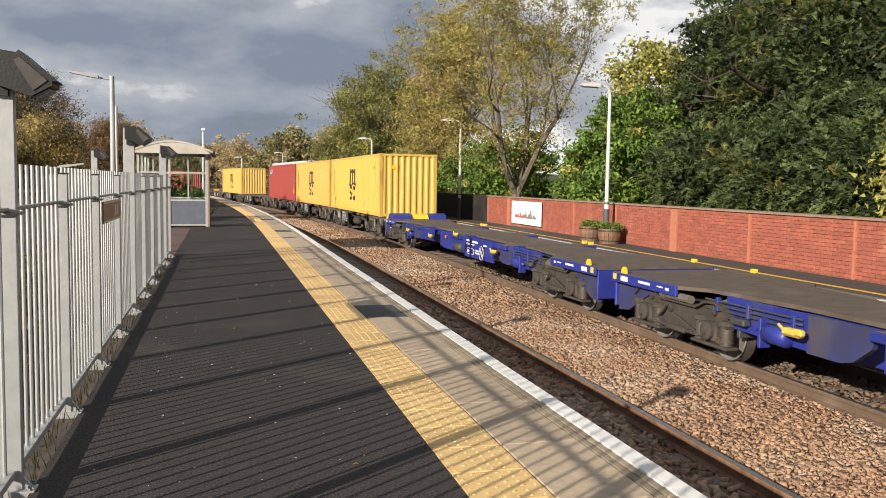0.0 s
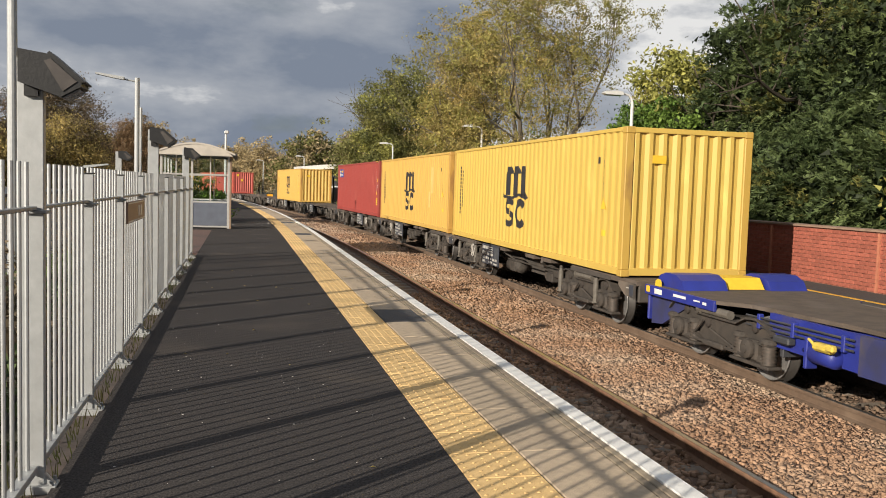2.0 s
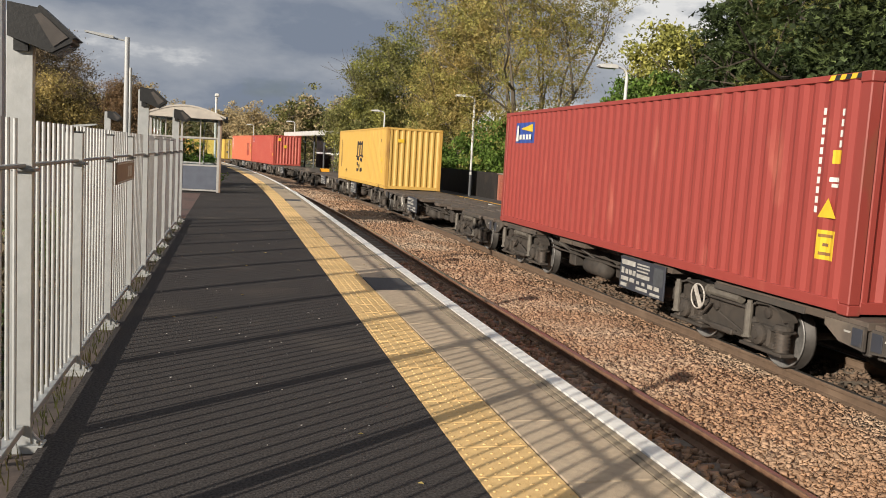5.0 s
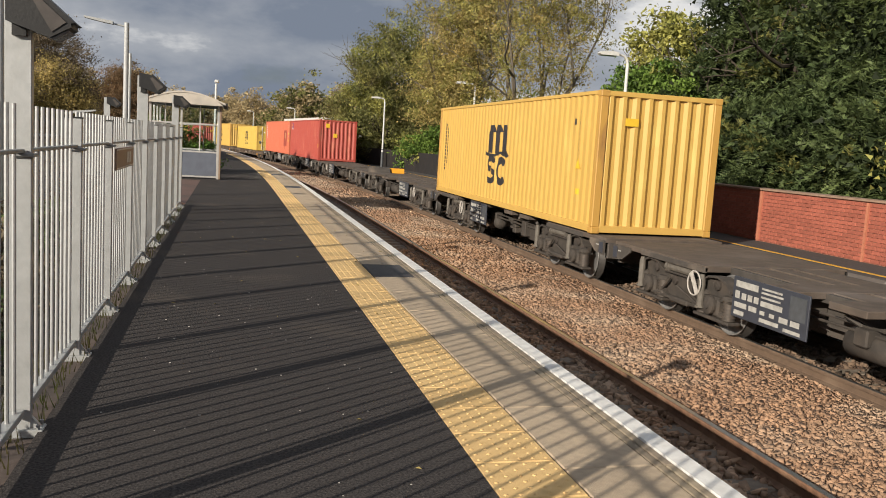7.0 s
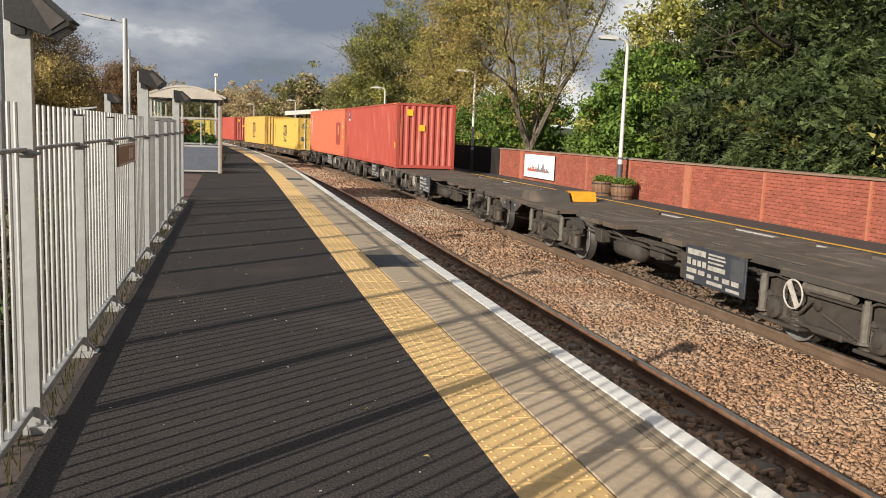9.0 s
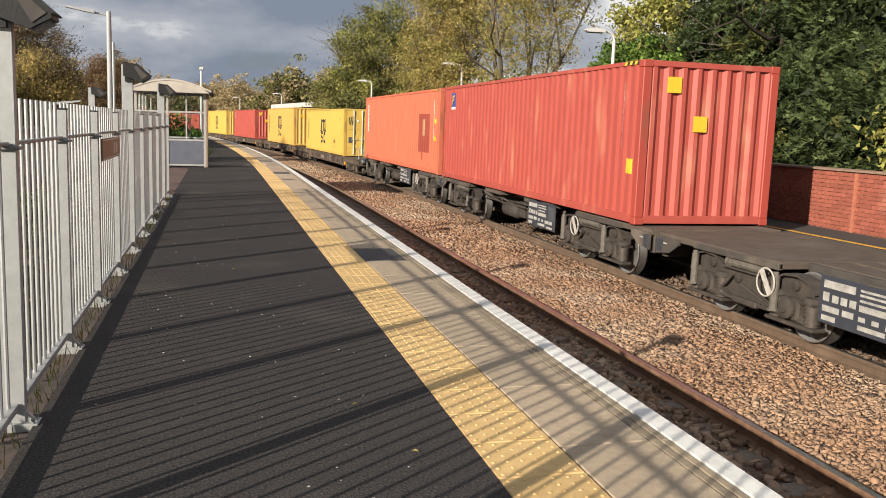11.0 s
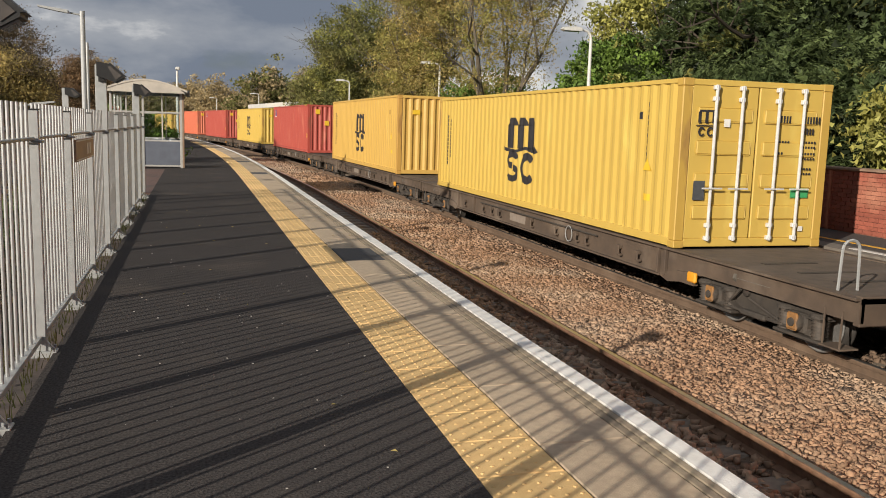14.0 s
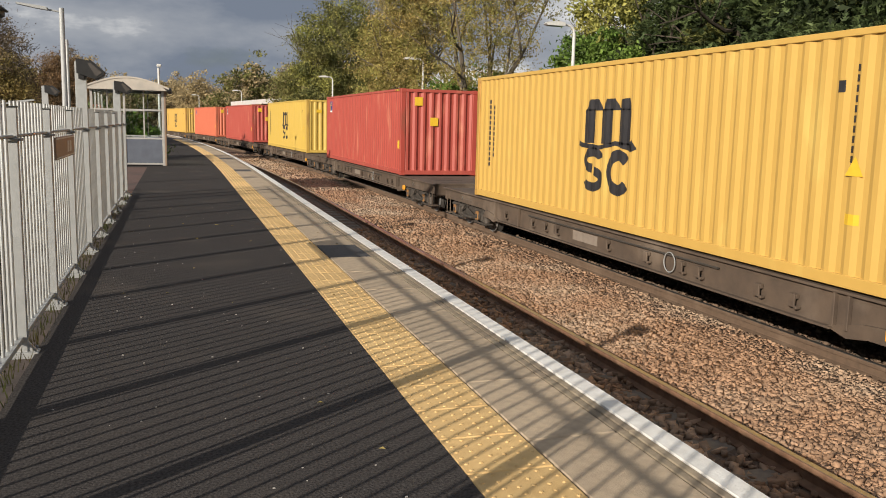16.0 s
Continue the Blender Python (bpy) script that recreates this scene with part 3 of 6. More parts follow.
for k, y in enumerate(POSTS):
    idx = k - 9
    fence_post(y, TALL.get(idx, 1.46))
    if k + 1 < len(POSTS):
        fence_bay(y, POSTS[k + 1])
    if idx in TALL:
        flood_lamp(FX + 0.02, y - 0.03, 1.975)
sign = thing("platform_sign", "brown rectangular plaque fixed to the fence", "sign", at=pose(FX + 0.062, 7.6, 1.17))
part("board", MB().cbox(-0.008, 0.008, -0.58, 0.58, -0.085, 0.085, 0.003), SIGN_BROWN, sign)
part("border", MB().box(0.0085, 0.0105, -0.57, 0.57, 0.068, 0.078).box(0.0085, 0.0105, -0.57, 0.57, -0.078, -0.068), SIGN_PALE, sign)
part("pictogram", MB().box(0.0085, 0.0105, 0.10, 0.20, -0.045, 0.045).box(0.0085, 0.0105, 0.26, 0.36, -0.045, 0.045), SIGN_PALE, sign)

# weeds and litter at the foot of the fence
rng = np.random.default_rng(8)
weeds = MB()
for k in range(1500):
    y, x = rng.uniform(1.5, 17), rng.uniform(-1.12, -0.83)
    hgt, lean = rng.uniform(0.02, 0.10), rng.uniform(-0.04, 0.04, 2)
    weeds.add([(x, y, -0.05), (x + 0.008, y + 0.004, -0.05), (x + lean[0], y + lean[1], hgt)], [(0, 1, 2)])
tagged(part("weeds", weeds, GRASS), "thin dry weeds along the foot of the fence", "weeds", kind="stuff")
structure("kerb", MB().strip(-1.14, -1.0, -0.3, -0.03, -12, 17.4), mat("kerb_stone", (0.07, 0.06, 0.05), (0.045, 0.04, 0.034), 9, 0.9, bump=0.5, c3=(0.1, 0.085, 0.06)), "rough stone kerb under the fence", "kerb")


# ---- the train ----
S_TAB_Y = np.linspace(BEND_Y, 420, 800)
S_TAB_S = BEND_Y + np.concatenate([[0], np.cumsum(np.hypot(np.diff(S_TAB_Y), np.diff(-BEND * (S_TAB_Y - BEND_Y) ** 2)))])
TRAIN_X = 7.642


def on_line(s):
    """The point of the far track's centre line at the arc length s."""
    y = s if s < BEND_Y else float(np.interp(s, S_TAB_S, S_TAB_Y))
    return TRAIN_X + bend(y), y


def run(t):
    """How far the train has come at t seconds."""
    return 10.396 * t + 0.01359 * t * t


def riding(s0, span, z):
    """Rows for a thing whose middle is at s0 at the start and that rides on two points span apart."""
    rows = []
    for k in range(33):
        t = k / 2
        s = s0 - run(t)
        (xa, ya), (xb, yb) = on_line(s - span / 2), on_line(s + span / 2)
        rows.append((t, pose((xa + xb) / 2, (ya + yb) / 2, z, 0, 0, math.degrees(math.atan2(-(xb - xa), yb - ya)))))
    return rows


MOVING = []
CL, CW, CH = 12.19, 1.219, 2.60
PITCH, DEPTH = 0.277, 0.025
SIDE_Y = CL / 2 - 0.15


def wave(y, pitch=PITCH, depth=DEPTH):
    """The depth of the corrugation at y."""
    u = (y / pitch) % 1.0
    if u < 0.25:
        return 0.0
    if u < 0.5:
        return depth * (u - 0.25) / 0.25
    if u < 0.75:
        return depth
    return depth * (1 - (u - 0.75) / 0.25)


def breaks(a, b, pitch=PITCH):
    q = pitch / 4
    return [a] + [q * k for k in range(math.ceil(a / q + 1e-6), math.floor(b / q - 1e-6) + 1)] + [b]


def wavy(mb, a, b, z0, z1, out, proud=0.0, pitch=PITCH, depth=DEPTH, end=0):
    """A corrugated sheet: along y at the side out (-1 or 1), or along x at an end."""
    u = breaks(a, b, pitch)
    v = []
    for z in (z0, z1):
        for q in u:
            d = wave(q, pitch, depth)
            v.append((out * (CW - 0.010 - d + proud), q, z) if not end else (q, end * (CL / 2 - 0.012 - d + proud), z))
    n = len(u)
    return mb.add(v, [(i, i + 1, n + i + 1, n + i) for i in range(n - 1)])


BOX_MESHES = {}


def box_mesh(key, material, build):
    k = (key, material.name)
    if k not in BOX_MESHES:
        mb = MB()
        build(mb)
        BOX_MESHES[k] = mb.data(key, material)
    return BOX_MESHES[k]


def container(s0, z, material, label, marks, door=False, tall=1.0):
    """A forty-foot container: corrugated sides and ends, rails, posts and castings, with its markings."""
    box = thing("shipping_container", label, "container", "containers on the train")
    for side, nm in ((-1, "l"), (1, "r")):
        part("side_panel", box_mesh("side_" + nm, material, lambda mb: wavy(mb, -SIDE_Y, SIDE_Y, 0.14, CH - 0.07, side)), None, box)
        part("bottom_rail", box_mesh("low_" + nm, material, lambda mb: mb.cbox(*sorted((side * CW, side * (CW - 0.06))), -SIDE_Y, SIDE_Y, 0.02, 0.15, 0.006)), None, box)
        part("top_rail", box_mesh("high_" + nm, material, lambda mb: mb.cbox(*sorted((side * CW, side * (CW - 0.06))), -SIDE_Y, SIDE_Y, CH - 0.075, CH - 0.005, 0.006)), None, box)
        for end, en in ((-1, "a"), (1, "b")):
            part("corner_post", box_mesh("post_" + nm + en, RUSTY[material.name], lambda mb: mb.cbox(*sorted((side * CW, side * (CW - 0.15))), *sorted((end * CL / 2, end * (CL / 2 - 0.16))), 0.118, CH - 0.118, 0.012)), None, box)
            for lo, ln in ((0.0, "0"), (CH - 0.118, "1")):
                part("corner_casting", box_mesh("cast_" + nm + en + ln, RUSTY[material.name], lambda mb: mb.cbox(*sorted((side * (CW + 0.004), side * (CW - 0.162))), *sorted((end * (CL / 2 + 0.004), end * (CL / 2 - 0.178))), lo, lo + 0.118, 0.012)), None, box)
    part("roof", box_mesh("roof", material, lambda mb: mb.cbox(-CW + 0.05, CW - 0.05, -CL / 2 + 0.1, CL / 2 - 0.1, CH - 0.05, CH - 0.02, 0.004)), None, box)
    part("floor", box_mesh("floor", WAGON_GREY, lambda mb: mb.box(-CW + 0.05, CW - 0.05, -CL / 2 + 0.05, CL / 2 - 0.05, 0.03, 0.14)), None, box)
    for end in (-1, 1):
        part("end_sill", box_mesh("endsill%d" % end, material, lambda mb: mb.cbox(-CW + 0.15, CW - 0.15, *sorted((end * CL / 2, end * (CL / 2 - 0.07))), 0.02, 0.15, 0.006)), None, box)
        part("end_rail", box_mesh("endrail%d" % end, material, lambda mb: mb.cbox(-CW + 0.15, CW - 0.15, *sorted((end * CL / 2, end * (CL / 2 - 0.07))), CH - 0.10, CH - 0.01, 0.006)), None, box)
        if not (door and end < 0):
            part("end_panel", box_mesh("end%d" % end, material, lambda mb: wavy(mb, -CW + 0.14, CW - 0.14, 0.14, CH - 0.09, 0, 0, 0.26, 0.045, end)), None, box)
    if door:
        for sx in (-1, 1):
            leaf = part("door", MB().cbox(*sorted((sx * 0.012, sx * (CW - 0.15))), -CL / 2 + 0.01, -CL / 2 + 0.06, 0.15, CH - 0.10, 0.01), material, box)
            for zz in (0.55, 1.05, 1.55, 2.05):
                part("rib", MB().cbox(*sorted((sx * 0.10, sx * (CW - 0.25))), -CL / 2 - 0.012, -CL / 2 + 0.012, zz - 0.1, zz + 0.12, 0.02), material, leaf)
            for rx in (0.30, 0.72):
                part("locking_bar", MB().tube((sx * rx, -CL / 2 - 0.045, 0.12), (sx * rx, -CL / 2 - 0.045, CH - 0.09), 0.023, n=8), BRIGHT_STEEL, leaf, "bright galvanised locking bar")
                for zz in (0.16, 0.36, CH - 0.30, CH - 0.13):
                    part("bar_bracket", MB().cbox(sx * rx - 0.04, sx * rx + 0.04, -CL / 2 - 0.06, -CL / 2 + 0.01, zz - 0.035, zz + 0.035, 0.01), BRIGHT_STEEL, leaf)
                part("bar_handle", MB().box(sx * rx - 0.16, sx * rx + 0.16, -CL / 2 - 0.085, -CL / 2 - 0.072, 0.925, 0.95), BRIGHT_STEEL, leaf)
        part("label", MB().box(0.62, 0.92, -CL / 2 - 0.018, -CL / 2 - 0.014, 0.80, 0.95), LABEL_GREEN, box, "green label")
        part("plate", MB().box(-0.98, -0.80, -CL / 2 - 0.018, -CL / 2 - 0.014, 0.75, 1.05), POST_GREY, box, "grey data plate")
        face = (-CL / 2 - 0.018, -CL / 2 - 0.014)
        crest = MB()
        for x in (-0.97, -0.86, -0.75):
            crest.box(x, x + 0.045, *face, 1.93, 2.10)
        crest.box(-0.955, -0.72, *face, 2.10, 2.13).box(-1.0, -0.68, *face, 1.885, 1.90)
        for q in curve_band(-0.91, 1.80, 0.055, 0.075, 0.03, 30, 330, 10) + curve_band(-0.77, 1.80, 0.06, 0.075, 0.03, 40, 320, 10):
            crest.add([(qx, face[0], qz) for qx, qz in q], [(0, 1, 2, 3)])
        part("emblem", crest, INK, box, "small black emblem")
        part("sticker", MB().box(-0.56, -0.46, *face, 1.88, 2.0), WHITE_INK, box, "white sticker")
        part("sticker", MB().box(0.80, 0.88, *face, 0.26, 0.34), WHITE_INK, box, "white sticker")
        for low, height, spans in ((1.97, 0.11, ((0.36, 4), (0.76, 6))), (1.80, 0.10, ((0.76, 4),)), (1.66, 0.035, ((0.36, 4), (0.76, 5))), (1.58, 0.035, ((0.76, 5),)), (1.48, 0.035, ((0.36, 2), (0.76, 5))), (1.40, 0.035, ((0.76, 5),)), (1.24, 0.035, ((0.76, 4),)), (1.16, 0.035, ((0.76, 4),))):
            for x, count in spans:
                for c in range(count):
                    part("number_bar", MB().box(x + 0.048 * c, x + 0.048 * c + 0.028, *face, low, low + height), INK, box, "dark figure")
    marks(box)
    box.scale = (1, 1, tall)
    MOVING.append((box, s0 + CL / 2, 9.5, z))
    return box


def mark(box, name, material, rects, label, proud=0.003):
    """Painted shapes on the side towards the near platform; rects of y0, y1, z0, z1."""
    for a, b, z0, z1 in rects:
        part(name, wavy(MB(), a, b, z0, z1, -1, proud), material, box, label)


def slant(mb, pts, proud=0.004):
    """A plain polygon lying on the crests of the side, points of y and z."""
    n = len(pts)
    return mb.add([(-(CW - 0.010 + proud), y, z) for y, z in pts], [tuple(range(n))])


def curve_band(cy, cz, ry, rz, w, a0, a1, n=14):
    """Quads of a curved band, from angle a0 to a1, as polygons of y and z."""
    out = []
    for k in range(n):
        p, q = (radians(a0 + (a1 - a0) * j / n) for j in (k, k + 1))
        out.append([(cy + r1 * math.cos(a), cz + r2 * math.sin(a)) for a, r1, r2 in ((p, ry, rz), (q, ry, rz), (q, ry - w, rz - w), (p, ry - w, rz - w))])
    return out


def emblem(box, y=0.0, k=1.0):
    """A dark emblem: three uprights under two arches, a waved foot line, and two bent bands below it."""
    x = -(CW - 0.010 + 0.003)
    polys = []
    for u in (-0.56, 0.02, 0.60):
        polys.append([(u - 0.17, 1.32), (u + 0.17, 1.32), (u + 0.17, 1.86), (u - 0.17, 1.86)])
    polys += [[(-0.72, 1.84), (-0.4, 1.84), (-0.40, 2.0), (-0.66, 2.02)], [(-0.42, 1.84), (0.16, 1.84), (0.02, 2.02), (-0.25, 2.02)], [(0.16, 1.84), (0.76, 1.84), (0.58, 2.02), (0.28, 2.02)]]
    polys += [[(-0.92, 1.27), (-0.80, 1.22), (-0.70, 1.34), (-0.80, 1.40)], [(-0.80, 1.22), (-0.30, 1.30), (-0.30, 1.37), (-0.78, 1.34)], [(-0.30, 1.30), (0.25, 1.22), (0.25, 1.29), (-0.30, 1.37)],
              [(0.25, 1.22), (0.80, 1.24), (0.80, 1.32), (0.25, 1.29)], [(0.80, 1.24), (0.95, 1.28), (0.93, 1.36), (0.80, 1.32)]]
    upper = len(polys)
    # upper hook open to the near end, lower hook open to the far end
    polys += curve_band(0.42, 1.045, 0.34, 0.21, 0.15, 160, -80, 16)
    polys += curve_band(0.42, 0.745, 0.34, 0.21, 0.15, 100, 340, 16)
    hooks = len(polys)
    polys += curve_band(-0.42, 0.89, 0.38, 0.36, 0.175, -140, 140, 18)
    for group in (polys[:upper], polys[upper:hooks], polys[hooks:]):
        mb = MB()
        for pts in group:
            ys = [p[0] for p in pts]
            for a, b in zip(breaks(min(ys), max(ys)), breaks(min(ys), max(ys))[1:]):
                # the part of the polygon between two folds of the sheet
                cut = list(pts)
                for lim, sgn in ((a, 1), (b, -1)):
                    nxt = []
                    for i, p in enumerate(cut):
                        q = cut[(i + 1) % len(cut)]
                        ip, iq = sgn * (p[0] - lim) >= -1e-9, sgn * (q[0] - lim) >= -1e-9
                        if ip:
                            nxt.append(p)
                        if ip != iq:
                            f = (lim - p[0]) / (q[0] - p[0])
                            nxt.append((lim, p[1] + f * (q[1] - p[1])))
                    cut = nxt
                if len(cut) > 2:
                    n = len(cut)
                    mb.add([(x + wave(p[0] * k + y), p[0] * k + y, p[1]) for p in cut], [tuple(range(n))])
        part("emblem", mb, INK, box, "black painted emblem")


def stacked(box, name, material, y, z_top, count, w=0.06, h=0.08, step=0.11, label="column of dark painted marks"):
    mark(box, name, material, [(y - w / 2, y + w / 2, z_top - step * k - h, z_top - step * k) for k in range(count)], label)


def hazard(box):
    """Yellow and black slanted bars on the top rail at the near corner."""
    for k in range(6):
        y = -5.42 - 0.085 * k
        part("hazard_bar", MB().add([(-CW - 0.003, y - a, z) for a, z in ((0.0, CH - 0.068), (0.085, CH - 0.068), (0.115, CH - 0.012), (0.03, CH - 0.012))], [(0, 1, 2, 3)]), INK if k % 2 else LABEL_YELLOW, box, "black hazard bar" if k % 2 else "yellow hazard bar")


def yellow_marks(box):
    emblem(box)
    stacked(box, "lettering", INK, 5.25, 2.10, 13)
    stacked(box, "lettering", INK, 5.0, 1.98, 10)
    stacked(box, "number", INK, -5.15, 2.25, 11, 0.05, 0.07, 0.1, "column of small dark numbers")
    tri = MB()
    slant(tri, [(-5.10, 1.15), (-5.34, 1.15), (-5.22, 1.35)])
    part("warning_triangle", tri, LABEL_YELLOW, box, "yellow warning triangle")
    mark(box, "caution_label", LABEL_YELLOW, [(-5.32, -5.12, 0.66, 0.77)], "yellow caution label")
    mark(box, "small_label", INK, [(-5.0, -4.9, 1.98, 2.10)], "small dark label")
    ends = MB()
    ends.box(-0.72, -0.46, -CL / 2 - 0.006, -CL / 2 - 0.002, 1.98, 2.12)
    part("end_label", ends, LABEL_YELLOW, box, "yellow label")


def maroon_marks(box):
    mark(box, "crest", LABEL_BLUE, [(4.12, 5.38, 1.88, 2.34)], "blue crest")
    part("crest_band", slant(MB(), [(5.0, 2.20), (4.2, 2.30), (4.2, 2.12)], 0.008), LABEL_YELLOW, box, "yellow wedge of the crest")
    part("crest_bar", slant(MB(), [(5.30, 1.92), (5.12, 1.92), (5.14, 2.28), (5.24, 2.28)], 0.008), WHITE_INK, box, "white upright of the crest")
    for y in (4.98, 4.76, 4.54, 4.34):
        part("crest_bar", slant(MB(), [(y + 0.08, 1.96), (y - 0.07, 1.96), (y - 0.07, 2.07), (y + 0.08, 2.07)], 0.008), WHITE_INK, box, "white bar of the crest")
    hazard(box)
    stacked(box, "number", WHITE_INK, -5.37, 2.24, 11, 0.05, 0.075, 0.11, "column of white numbers")
    stacked(box, "number", WHITE_INK, -5.68, 2.22, 4, 0.05, 0.075, 0.115, "column of white numbers")
    mark(box, "small_label", LABEL_YELLOW, [(-5.72, -5.58, 1.62, 1.77)], "yellow label")
    mark(box, "small_label", WHITE_INK, [(-5.73, -5.57, 1.42, 1.47), (-5.73, -5.6, 1.36, 1.40)], "white label")
    tri = MB()
    slant(tri, [(-5.45, 1.02), (-5.75, 1.02), (-5.6, 1.24)])
    part("warning_triangle", tri, LABEL_YELLOW, box, "yellow warning triangle")
    mark(box, "caution_label", LABEL_YELLOW, [(-5.76, -5.46, 0.55, 0.88)], "yellow caution label")
    mark(box, "label_line", ORANGE_GRIME, [(-5.73, -5.49, 0.80, 0.835), (-5.65, -5.57, 0.70, 0.735), (-5.71, -5.52, 0.60, 0.635)], "faint lines on the label", 0.006)


def red_marks(box):
    mark(box, "crest", LABEL_BLUE, [(4.95, 5.32, 2.02, 2.40)], "blue crest")
    mark(box, "crest_foot", WHITE_INK, [(4.95, 5.32, 1.95, 2.02)], "white foot of the crest")
    for pts in ([(5.26, 2.30), (4.99, 2.36), (4.99, 2.31), (5.22, 2.25)], [(5.22, 2.22), (5.05, 2.26), (5.05, 2.21), (5.2, 2.17)], [(5.29, 2.05), (5.24, 2.05), (5.18, 2.26), (5.22, 2.29)]):
        part("crest_band", slant(MB(), pts, 0.008), LABEL_YELLOW, box, "yellow band of the crest")
    hazard(box)
    stacked(box, "number", WHITE_INK, -5.45, 2.25, 10, 0.035, 0.07, 0.105, "column of white numbers")
    mark(box, "caution_label", LABEL_YELLOW, [(-5.86, -5.62, 0.80, 1.04)], "yellow caution labels")
    ends = MB()
    part("end_label", MB().box(-0.8, -0.55, -CL / 2 - 0.006, -CL / 2 - 0.002, 2.1, 2.35), LABEL_YELLOW, box, "yellow label")
    ends.box(-0.3, -0.05, -CL / 2 - 0.006, -CL / 2 - 0.002, 1.5, 1.75)
    part("end_label", ends, LABEL_YELLOW, box, "yellow labels")


def orange_marks(box):
    hazard(box)
    mark(box, "dark_patch", BOX_DARKRED, [(-4.85, -3.42, 0.62, 1.85)], "dark red repainted patch")
    mark(box, "patch_label", mat("tan_label", (0.42, 0.24, 0.12), (0.36, 0.2, 0.1), 8, 0.6, bump=0), [(-4.3, -3.95, 1.15, 1.68)], "tan label on the patch", 0.006)
    mark(box, "paint_run", BOX_DARKRED, [(-4.0, -3.91, 0.35, 0.62), (-3.5, -3.43, 0.50, 0.62)], "runs of dark paint")
    stacked(box, "lettering", WHITE_INK, 5.45, 2.28, 7, 0.16, 0.12, 0.165, "column of white painted marks")
    stacked(box, "number", WHITE_INK, -5.35, 2.25, 10, 0.04, 0.09, 0.12, "column of white numbers")
    stacked(box, "number", WHITE_INK, -5.7, 2.25, 4, 0.04, 0.1, 0.13, "column of white numbers")
    mark(box, "small_label", LABEL_YELLOW, [(-5.65, -5.5, 1.55, 1.68)], "yellow label")
    tri = MB()
    slant(tri, [(-5.45, 1.02), (-5.8, 1.02), (-5.62, 1.24)])
    part("warning_triangle", tri, LABEL_YELLOW, box, "yellow warning triangle")


# bogies and wheels
def wheel_mesh():
    return MB().lathe((0, 0, 0), (1, 0, 0), [(-0.07, 0.10), (-0.065, 0.14), (-0.02, 0.16), (-0.015, 0.35), (-0.05, 0.375), (-0.06, 0.405)], 26).data("wheel", WHEEL_DARK, True)


def rim_mesh():
    return MB().lathe((0, 0, 0), (1, 0, 0), [(-0.068, 0.378), (-0.072, 0.415), (0.05, 0.424), (0.058, 0.45), (0.085, 0.45), (0.088, 0.40)], 28).data("rim", WHEEL_RIM, True)


WHEEL, RIM = wheel_mesh(), rim_mesh()
RING = MB().lathe((0, 0, 0), (1, 0, 0), [(-0.073, 0.396), (-0.078, 0.402), (-0.078, 0.420), (-0.06, 0.4245), (-0.055, 0.396)], 32).data("worn_ring", WORN_STEEL, True)
SPRING_ME = MB()
SPRING_ME.lathe((0, 0, -0.15), (0, 0, 1), [(0.30 * k / 14, 0.108 if k % 2 else 0.078) for k in range(15)], 10)
SPRING_ME = SPRING_ME.data("spring", SPRING, True)
CAP_ME = MB().lathe((0, 0, 0), (0, 0, 1), [(0, 0.125), (0.03, 0.125), (0.06, 0.09)], 14).data("spring_cap", BOGIE_GREY)
RIG_ME = MB().tube((0, -0.78, 0.0), (0, 0.78, 0.0), 0.022, n=6).cbox(-0.05, 0.04, -0.30, 0.22, -0.04, 0.04, 0.02).tube((0, -0.6, 0.02), (0, 0.1, 0.20), 0.02, n=6).tube((0, 0.62, 0.0), (0, 0.3, 0.30), 0.022, n=6).data("brake_rigging", BOGIE_GREY)
COVER_ME = MB().lathe((0, 0, 0), (1, 0, 0), [(0, 0.13), (-0.025, 0.125), (-0.045, 0.06), (-0.06, 0.055)], 16).data("axle_cover", BOGIE_GREY)
DAMPER_ME = MB().tube((0, 0, -0.20), (0, 0, 0.20), 0.052, n=12).tube((0, 0, 0.20), (0, 0, 0.245), 0.036, n=10).tube((0, 0, -0.23), (0, 0, -0.20), 0.07, n=10).data("damper", DAMPER)
FRAME_ME, LIP_ME = {}, {}
FRAME_TOP = [(-1.30, 0.64), (-1.18, 0.75), (-0.98, 0.80), (-0.74, 0.78), (-0.52, 0.68), (0.52, 0.68), (0.74, 0.78), (0.98, 0.80), (1.18, 0.75), (1.30, 0.64)]
FRAME_LOW = [(1.30, 0.53), (0.66, 0.53), (0.46, 0.36), (0.18, 0.29), (-0.18, 0.29), (-0.46, 0.36), (-0.66, 0.53), (-1.30, 0.53)]
for sx in (-1, 1):
    FRAME_ME[sx] = MB().slab_yz(FRAME_TOP + FRAME_LOW, *sorted((sx * 0.97, sx * 1.05))).data("side_frame", BOGIE_GREY)
    lips = MB()
    for edge, up in ((FRAME_TOP, 0.028), (FRAME_LOW, -0.028)):
        lips.slab_yz(edge + [(y, z + up) for y, z in edge[::-1]], *sorted((sx * 0.93, sx * 1.13)))
    LIP_ME[sx] = lips.data("frame_flange", BOGIE_GREY)
AXLEBOX_ME = MB().cbox(-0.10, 0.10, -0.16, 0.16, -0.15, 0.12, 0.03).cbox(-0.11, 0.09, -0.44, 0.44, -0.21, -0.165, 0.012).cbox(-0.08, 0.08, -0.25, 0.25, -0.17, -0.06, 0.03).tube((-0.10, 0, 0), (-0.13, 0, 0), 0.13, n=14).tube((0.10, 0, 0), (0.13, 0, 0), 0.13, n=14).data("axle_box", BOGIE_GREY)
